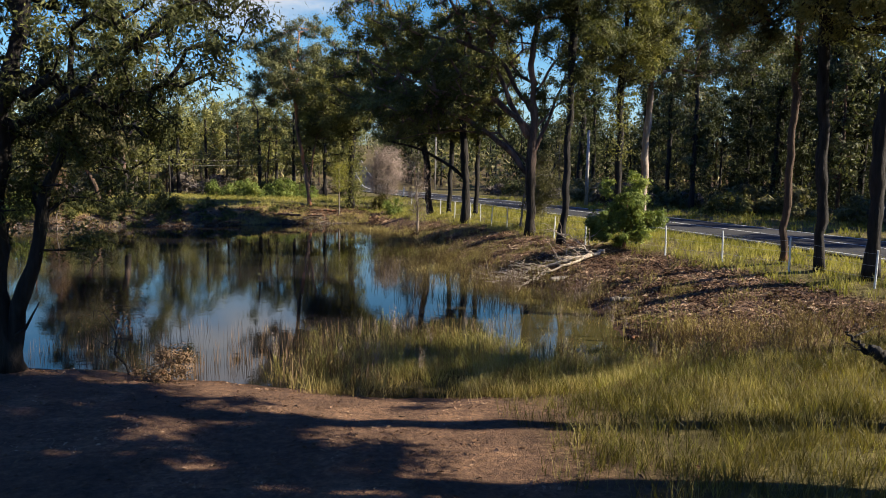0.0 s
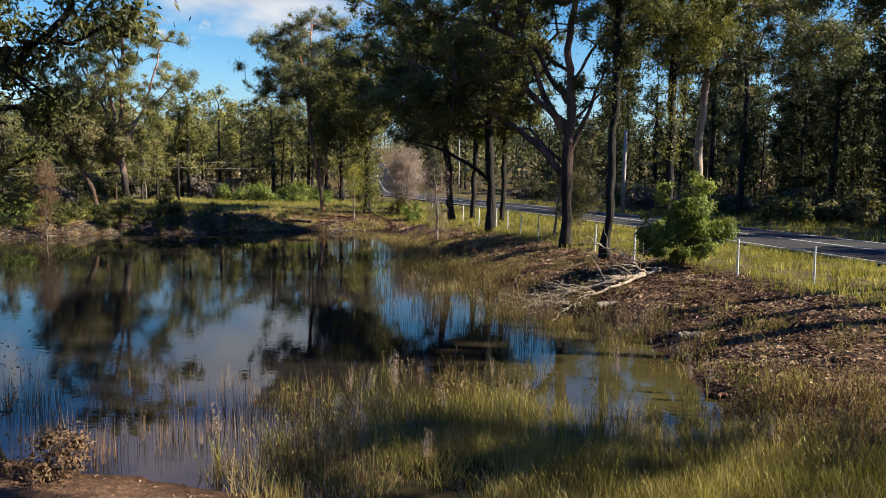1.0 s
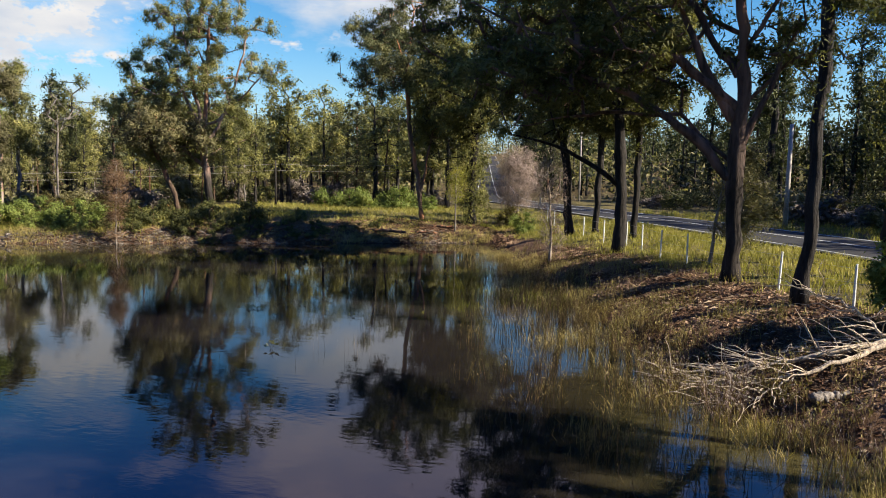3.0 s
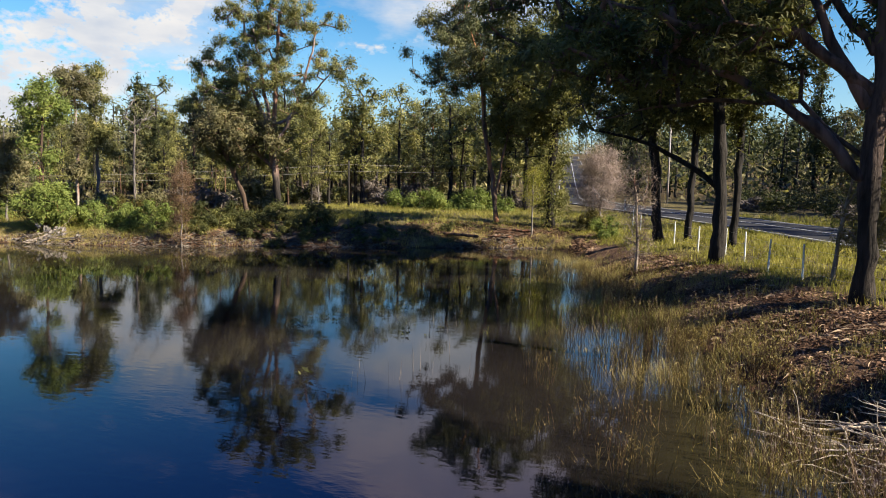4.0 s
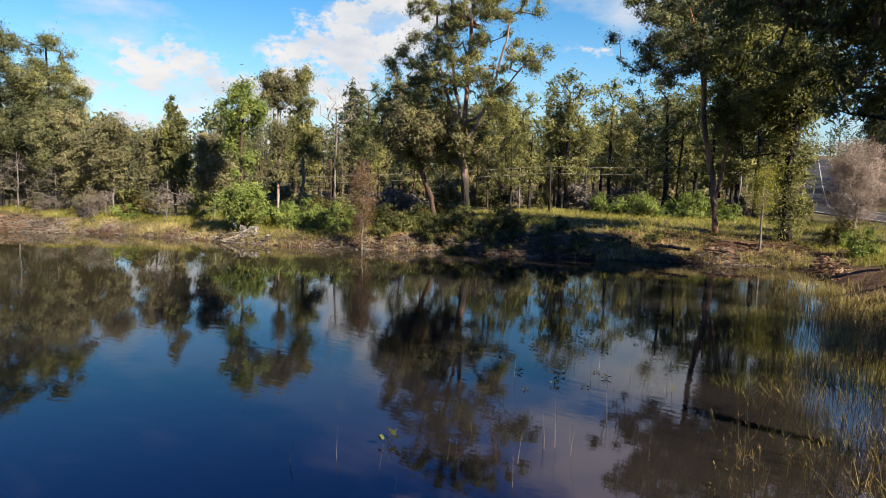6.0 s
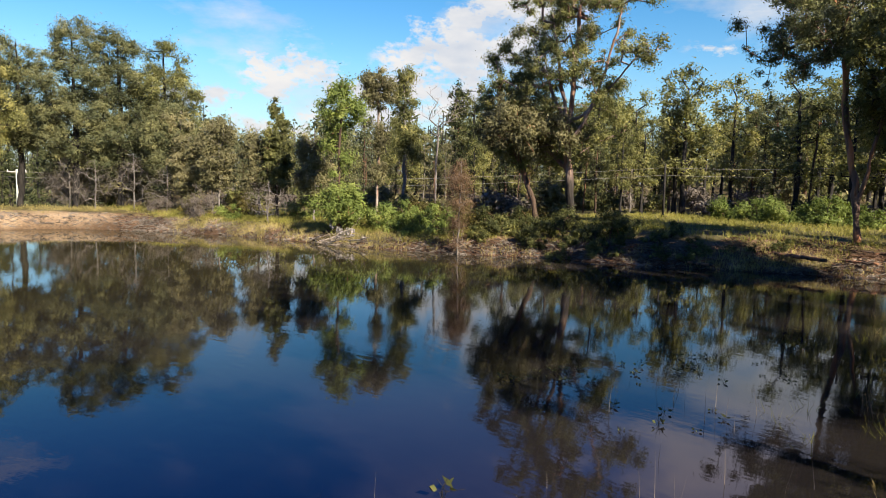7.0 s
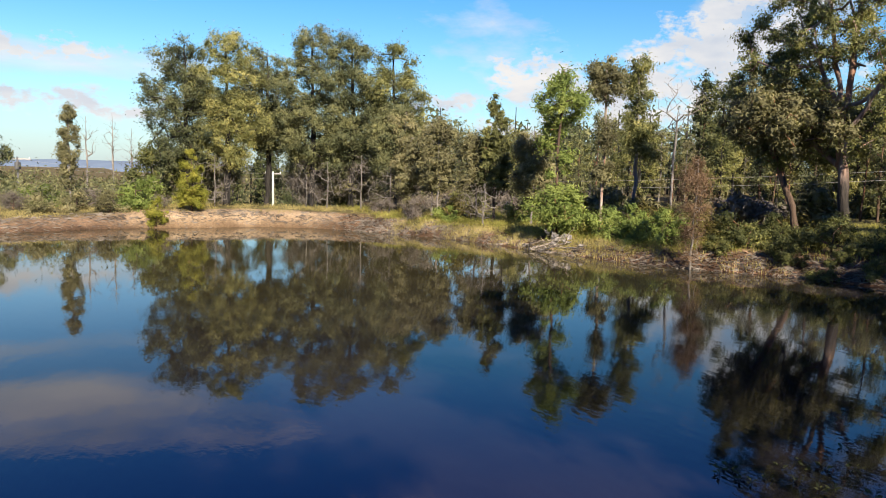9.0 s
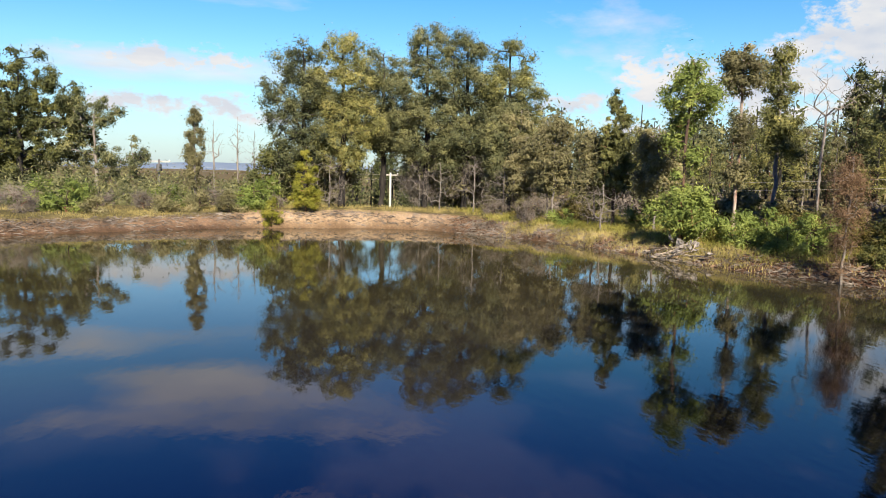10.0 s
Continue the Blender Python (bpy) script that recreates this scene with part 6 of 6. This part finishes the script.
blades("near_straw", field(6, 8000, 1, 14, 12.5, 19.5, lambda x, y: smooth(19.2, 16.5, y + 0.1 * x) * smooth(13, 15, y) * smooth(3.0, 5.0, x) * (shore_distance(x, y) > -0.6) * (0.15 + 0.85 * patch(x, y, 1.2, 8)), 0.10), 0.18, 0.008, M_STRAW, 6, 0.8, "dry seeding grass on the near bank", "grass")
blades("near_gold_grass", field(54, 9000, 0, 13, 4, 18, lambda x, y: near_grass(x, y) * patch(x, y, 0.7, 21) ** 2, 0.10), 0.30, 0.007, M_STRAW, 54, 0.7, "tall golden seeding grass in the near bank's tufts", "grass")
blades("near_pale_grass", field(52, 9000, 0, 13, 4, 18, near_grass, 0.12), 0.22, 0.008, M_VERGE, 52, 0.8, "soft yellow-green grass on the near bank", "grass")
blades("far_verge_grass", field(17, 14000, -8, 30, 20, 75, lambda x, y: verge(x, y) * ((x - 3.4) * 0.9 + (y - 60) * 0.42 > 0), 0.14), 0.30, 0.028, M_VERGE, 17, 0.5, "yellow-green grass beyond the road", "grass")
blades("verge_grass", field(7, 34000, -8, 17, 14, 60, lambda x, y: verge(x, y) * ((x - 3.4) * 0.9 + (y - 60) * 0.42 < 0), 0.12), 0.22, 0.020, M_VERGE, 7, 0.5, "yellow-green grass on the road verge", "grass")
blades("clearing_grass", field(8, 21000, -34, 0, 53, 74, north_grass, 0.16), 0.26, 0.022, M_VERGE, 8, 0.9, "sunlit yellow-green grass in the clearing", "grass")
blades("bank_grass", field(9, 24000, -60, -22, 38, 60, bank_grass, 0.16), 0.30, 0.018, M_VERGE, 9, 0.9, "green grass and weeds on the far bank", "grass")
blades("west_grass", field(10, 12000, -60, -46, 6, 40, lambda x, y: bank_grass(x, y) * (shore_distance(x, y) > 1.5) * patch(x, y, 0.4, 17), 0.16), 0.24, 0.012, M_STRAW, 10, 0.9, "dry grass on top of the sandy bank", "grass")
blades("bank_straw", field(11, 12000, -46, -8, 38, 58, lambda x, y: (1 - 0.85 * smooth(-31, -29, x) * smooth(-15, -18, x)) * smooth(-0.2, 0.3, shore_distance(x, y)) * smooth(2.2, 0.8, shore_distance(x, y)) * patch(x, y, 0.7, 6), 0.12), 0.22, 0.02, M_STRAW, 11, 0.6, "dry grass fringe along the far waterline", "grass")
blades("litter_weeds", field(12, 6000, -5, 10, 16, 46, east_weeds, 0.10), 0.16, 0.009, M_STRAW, 12, 0.6, "dry weeds growing through the leaf litter", "grass")


def chips(name, pts, size, mat, seed, label, thin=1.0):
    """Fallen bark and leaves: small curled flakes lying at all angles."""
    rg = np.random.default_rng(seed)
    n = len(pts)
    z = height(pts[:, 0], pts[:, 1]) + 0.012
    c = np.concatenate([pts, z[:, None]], 1)
    a = rg.uniform(0, 2 * np.pi, n)
    d = np.stack([np.cos(a), np.sin(a), rg.normal(size=n) * 0.28], 1)
    s = np.stack([-np.sin(a), np.cos(a), rg.normal(size=n) * 0.35], 1)
    L = size * rg.uniform(0.4, 1.6, (n, 1)) ** 1.5
    W = L * rg.uniform(0.18, 0.5, (n, 1)) * thin
    up = np.array([[0, 0, 1.0]]) * L * 0.16
    v = np.stack([c - d * L / 2, c + s * W / 2 + up, c + d * L / 2, c - s * W / 2 + up * 0.4], 1)
    ob = mesh_object(name, v.reshape(-1, 3), np.arange(n * 4).reshape(-1, 4), mat)
    return tagged(ob, label, "leaf litter", "", "stuff")


def litter_zone(x, y):
    d = shore_distance(x, y)
    f = (x - 9.2) * 0.87 + (y - 20.8) * 0.42
    return (d > 0.15) * smooth(0.6, -0.3, f) * smooth(15, 17, y) * (0.35 + 0.65 * patch(x, y, 1.4, 3))


chips("bark_litter", field(20, 52000, -5, 12, 15, 46, litter_zone), 0.078, M_CHIP, 20, "brown bark and leaf litter strewn over the bank")
chips("pale_litter", field(25, 4200, -5, 12, 15, 46, litter_zone), 0.075, M_PALECHIP, 25, "pale curled bark flakes among the leaf litter")
chips("far_litter", field(21, 9000, -18, -6, 50, 60, lambda x, y: (shore_distance(x, y) > 0.2) * (shore_distance(x, y) < 5)), 0.11, M_CHIP, 21, "brown leaf litter on the far bank")
chips("near_litter", field(22, 9000, -11, 6, 3, 14, lambda x, y: (shore_distance(x, y) > 0.1) * (0.25 + 0.75 * patch(x, y, 1.1, 4)) * smooth(3.5, 1.5, x)), 0.05, M_CHIP, 22, "scattered dead leaves on the bare track")


def seed_stalk():
    t = thing("seeding_weed", (-1.8, 17.0, -0.25), "tall weed with pale fluffy seed heads standing in the shallows", "weed", "seeding weeds in the marsh")
    rg = np.random.default_rng(31)
    for k in range(5):
        a = rg.uniform(0, 6.28)
        p = np.array([[0, 0, 0], [0.02 * math.cos(a), 0.02 * math.sin(a), 0.4], [0.07 * math.cos(a), 0.07 * math.sin(a), rg.uniform(0.75, 1.1)]])
        v, f = polyline_tube(p, np.array([0.008, 0.006, 0.003]), 5)
        mesh_object("stem", v, f, M_STRAW, t)
        q = p[1] + (p[2] - p[1]) * np.linspace(0.4, 1.06, 9)[:, None] + rg.normal(size=(9, 3)) * 0.004
        v, f = leaf_quads(rg, q, 9, 0.022, 0.045, 0.009, -0.4, 0.8, True)
        mesh_object("seed_head", v, f, M_PINKTWIG, t)
    return t


weed = seed_stalk()
rw = np.random.default_rng(32)
for x, y in field(33, 28, -4.5, 4.5, 13.6, 19.0, lambda x, y: (shore_distance(x, y) < 0.5) * 0.8):
    s = rw.uniform(0.4, 0.9)
    copy_thing(weed, pose(x, y, max(-0.3, gz(x, y)), 0, 0, rw.uniform(0, 360)) @ Matrix.Diagonal((s, s, s, 1)))


def water_plant():
    t = thing("water_weed", (-8.0, 26.5, -0.05), "sparse dark water weed breaking the surface", "water weed", "water weeds in the open pond")
    rg = np.random.default_rng(34)
    p = [polyline_tube(np.array([[0, 0, 0], [rg.normal() * 0.05, rg.normal() * 0.05, 0.12], [rg.normal() * 0.12, rg.normal() * 0.12, rg.uniform(0.18, 0.3)]]), np.array([0.006, 0.005, 0.003]), 4) for _ in range(4)]
    v, f = merge(p)
    mesh_object("stem", v, f, M_BURNT, t)
    for _ in range(5):
        lv, lf = leaf_quads(rg, np.array([[rg.normal() * 0.1, rg.normal() * 0.1, 0.14]]), 1, 0.05, 0.16, 0.07, 0.2, 0.6, True)
        mesh_object("leaf", lv, lf, M_DARK, t)
    return t


plant = water_plant()
for x, y in field(35, 46, -11.0, -6.5, 30.0, 36.0, lambda x, y: patch(x, y, 0.7, 2) ** 2):
    s = rw.uniform(0.3, 0.6)
    copy_thing(plant, pose(x, y, -0.04, 0, 0, rw.uniform(0, 360)) @ Matrix.Diagonal((s, s, s, 1)))


def tuft_zone(x, y):
    return 2.2 * np.exp(-((x + 3.4) ** 2 / 1.6 + (y - 36.0) ** 2 / 2.4)) + 0.7 * np.exp(-((x + 6.4) ** 2 + (y - 40.5) ** 2) / 1.0) + 0.5 * np.exp(-((x + 5.2) ** 2 + (y - 33.2) ** 2) / 0.7)


blades("water_grass", field(13, 2600, -9, -1, 31, 43, tuft_zone, 0.10), 0.20, 0.013, M_YELLOW, 13, 0.6, "bright yellow-green grass tufts in the shallows", "grass")
chips("bank_twigs", field(23, 9000, -54, -7, 36, 58, lambda x, y: smooth(-0.2, 0.3, shore_distance(x, y)) * smooth(2.6, 0.8, shore_distance(x, y))), 0.24, M_CHIP, 23, "dry twigs and roots along the far waterline", 0.16)
chips("pale_roots", field(26, 8000, -50, -9, 36, 58, lambda x, y: smooth(-0.3, 0.1, shore_distance(x, y)) * smooth(2.0, 0.6, shore_distance(x, y)) * (0.2 + 0.8 * patch(x, y, 0.5, 9))), 0.30, M_GREYTWIG, 26, "grey dead roots and sticks along the far waterline", 0.07)
chips("west_twigs", field(24, 5000, -56, -44, 8, 42, lambda x, y: smooth(-0.2, 0.3, shore_distance(x, y)) * smooth(2.6, 0.8, shore_distance(x, y)) * (0.2 + 0.8 * patch(x, y, 0.6, 5))), 0.26, M_GREYTWIG, 24, "dry twigs and roots below the west bank", 0.16)

blades("thin_stalks", field(14, 1500, -10, -1.5, 13.4, 19, lambda x, y: (shore_distance(x, y) < 0.0) * smooth(19, 14.5, y) * patch(x, y, 0.9, 11) ** 2), 0.42, 0.010, M_BROWN, 14, 0.12, "thin dark stalks standing in still water", "reeds")
blades("open_stalks", field(15, 46, -9, -4, 25, 33, lambda x, y: patch(x, y, 0.5, 6) ** 3), 0.5, 0.010, M_GREYTWIG, 15, 0.12, "a few thin stalks standing in open water", "reeds")


def leafy_weeds(name, pts, h, stem, leaf, seed, label, leaf_size=(0.07, 0.014), per=12, category="weeds", lean=0.25, z=None):
    """Upright weeds: a thin stalk each, with narrow leaves set up along it."""
    rg = np.random.default_rng(seed)
    n = len(pts)
    z0 = np.maximum(height(pts[:, 0], pts[:, 1]), -0.35)
    H = h * rg.uniform(0.45, 1.35, n)
    base = np.concatenate([pts, z0[:, None]], 1)
    tip = base.copy()
    tip[:, :2] += rg.normal(size=(n, 2)) * lean * H[:, None]
    tip[:, 2] = np.maximum(z0, 0) + H
    w = thing(name, (0, 0, 0), label, category, "", "stuff")
    v, f = tubes(base, tip, np.full(n, 0.006), np.full(n, 0.003), 3)
    mesh_object("stems", v, f, stem, w)
    s = rg.uniform(0.2, 1.04, (n, per, 1))
    c = base[:, None, :] + (tip - base)[:, None, :] * s
    keep = c[:, :, 2].ravel() > 0.02
    c = c.reshape(-1, 3)[keep]
    m = len(c)
    a = rg.uniform(0, 2 * np.pi, m)
    d = np.stack([np.cos(a), np.sin(a), rg.uniform(0.3, 2.0, m)], 1)
    d /= np.linalg.norm(d, axis=1, keepdims=True)
    sd = np.stack([-np.sin(a), np.cos(a), rg.normal(size=m) * 0.5], 1)
    L = leaf_size[0] * rg.uniform(0.5, 1.5, (m, 1))
    W = leaf_size[1] * rg.uniform(0.6, 1.4, (m, 1))
    q = np.stack([c, c + d * L * 0.45 + sd * W * 0.5, c + d * L, c + d * L * 0.45 - sd * W * 0.5], 1)
    mesh_object("leaves", q.reshape(-1, 3), np.arange(m * 4).reshape(-1, 4), leaf, w)


def shallows(x, y):
    d = shore_distance(x, y)
    band = smooth(-5.5, -1.0, d) * smooth(0.8, 0.0, d) * smooth(20, 24, y) * smooth(46, 40, y) * (x < 1.5)
    return band * (0.12 + 0.88 * patch(x, y, 0.75, 1) ** 2)


def wet_edge(x, y):
    d = shore_distance(x, y)
    return smooth(-2.0, -0.3, d) * smooth(1.6, 0.4, d) * smooth(19, 23, y) * smooth(50, 44, y) * (x > -8) * (0.2 + 0.8 * patch(x, y, 0.9, 4) ** 2)


def marsh_edge(x, y):
    d = shore_distance(x, y)
    return smooth(-4.6, -1.5, x) * smooth(6.5, 4.5, x) * smooth(19.2, 16.5, y) * smooth(12.8, 14.2, y) * (d < 1.2) * tongue(x, y) * (0.08 + 0.92 * patch(x, y, 1.0, 6) ** 2)


leafy_weeds("shallow_weeds", field(40, 1100, -7, 2, 20, 46, shallows, 0.20), 0.36, M_REED, M_REED, 40, "straw-coloured and olive weeds standing in the flooded shallows", (0.10, 0.007), 13)
leafy_weeds("rusty_weeds", field(48, 1300, -6, 2, 20, 44, shallows, 0.22), 0.42, M_BROWN, M_REED, 48, "rust-brown seeding weeds in the flooded shallows", (0.04, 0.009), 16)
leafy_weeds("brown_weeds", field(41, 1500, -8, 5, 18, 50, wet_edge, 0.16), 0.5, M_BROWN, M_STRAW, 41, "dry rust-brown weeds along the edge of the bank", (0.06, 0.012), 10)
leafy_weeds("marsh_weeds", field(42, 1300, -5, 7, 12.5, 19.5, marsh_edge, 0.14), 0.40, M_STRAW, M_VERGE, 42, "olive leafy weeds standing in the marsh grass", (0.08, 0.007), 12)
leafy_weeds("dry_marsh_weeds", field(43, 900, -5, 7, 12.5, 19.5, marsh_edge, 0.16), 0.42, M_BROWN, M_REED, 43, "dry brown weeds among the marsh grass", (0.06, 0.008), 14)
leafy_weeds("rank_weeds", field(51, 1000, 3, 12, 14, 19, lambda x, y: smooth(18.8, 17.0, y + 0.05 * x) * smooth(14, 15, y) * smooth(3.5, 5, x) * (0.1 + 0.9 * patch(x, y, 1.1, 14) ** 2), 0.18), 0.55, M_BROWN, M_REED, 51, "tall rank brown weeds at the edge of the grass", (0.07, 0.008), 16)
leafy_weeds("bank_weeds", field(44, 900, -4, 11, 16, 44, east_weeds, 0.14), 0.26, M_STRAW, M_STRAW, 44, "sparse dry weeds growing through the leaf litter", (0.05, 0.010), 8)
blades("dead_grass", field(45, 9000, 0, 13, 12.2, 17, lambda x, y: (shore_distance(x, y) > -0.8) * smooth(1.5, 3, x + (y - 10) * 0.2) * patch(x, y, 0.8, 12) ** 2, 0.12), 0.15, 0.009, M_BROWN, 45, 0.9, "flattened dead brown grass on the near bank", "grass")
chips("pale_sticks", field(46, 1300, -4, 11, 15, 44, litter_zone), 0.22, M_PALECHIP, 46, "pale dry sticks strewn over the litter bank", 0.06)
blades("far_slope_grass", field(47, 9000, -48, -28, 39, 50, lambda x, y: smooth(0.2, 0.9, shore_distance(x, y)) * smooth(4.5, 2.0, shore_distance(x, y)) * (0.25 + 0.75 * patch(x, y, 0.5, 3)), 0.16), 0.26, 0.014, M_VERGE, 47, 0.9, "yellow-green grass spilling over the far bank", "grass")

# the dark, dense trees beyond the road
for k, (x, y, h, w) in enumerate(((23.0, 61.0, 15.0, 2.0), (29.5, 57.0, 12.5, 1.9), (26.2, 66.0, 13.0, 1.7))):
    tree("gum_tree", at(x, y), "dense dark vine-draped tree beyond the road", [(0, 0, 0), (0.1, 0, h * 0.5), (0, 0, h)], 0.2,
         [(0, 0, h * 0.85, w * 0.6, h * 0.12), (0.2, 0, h * 0.62, w, h * 0.16), (-0.2, 0, h * 0.36, w * 0.95, h * 0.16), (0, 0, h * 0.16, w * 0.8, h * 0.1)], 160, 11000, M_BURNT, M_WOODSHADE, 210 + k, size=(0.26, 0.10), spread=0.34, step=0.9)


def mound(x, y):
    k = np.exp(-((x - 0.2) ** 2 / 4.5 + (y - 15.6) ** 2 / 1.6)) + 0.7 * np.exp(-((x - 3.2) ** 2 / 3.0 + (y - 14.1) ** 2 / 0.8))
    return k * tongue(x, y) * (0.25 + 0.75 * patch(x, y, 1.1, 15))


blades("mound_grass", field(49, 9000, -4, 6, 12.8, 18.5, mound, 0.10), 0.24, 0.009, M_VERGE, 49, 0.6, "tangled yellow-green grass mound in the marsh", "grass")
blades("mound_straw", field(50, 5000, -4, 6, 12.8, 18.5, mound, 0.13), 0.27, 0.007, M_STRAW, 50, 0.7, "dry straw tangled through the marsh mound", "grass")

leafy_weeds("twiggy_weeds", field(53, 230, -0.5, 5, 20.5, 26, lambda x, y: smooth(-1.6, -0.4, shore_distance(x, y)) * smooth(0.7, 0.1, shore_distance(x, y)) * (0.15 + 0.85 * patch(x, y, 1.1, 3)), 0.2), 0.62, M_BROWN, M_PINKTWIG, 53, "dry pinkish-brown twiggy weeds round the fallen branch", (0.10, 0.005), 22)
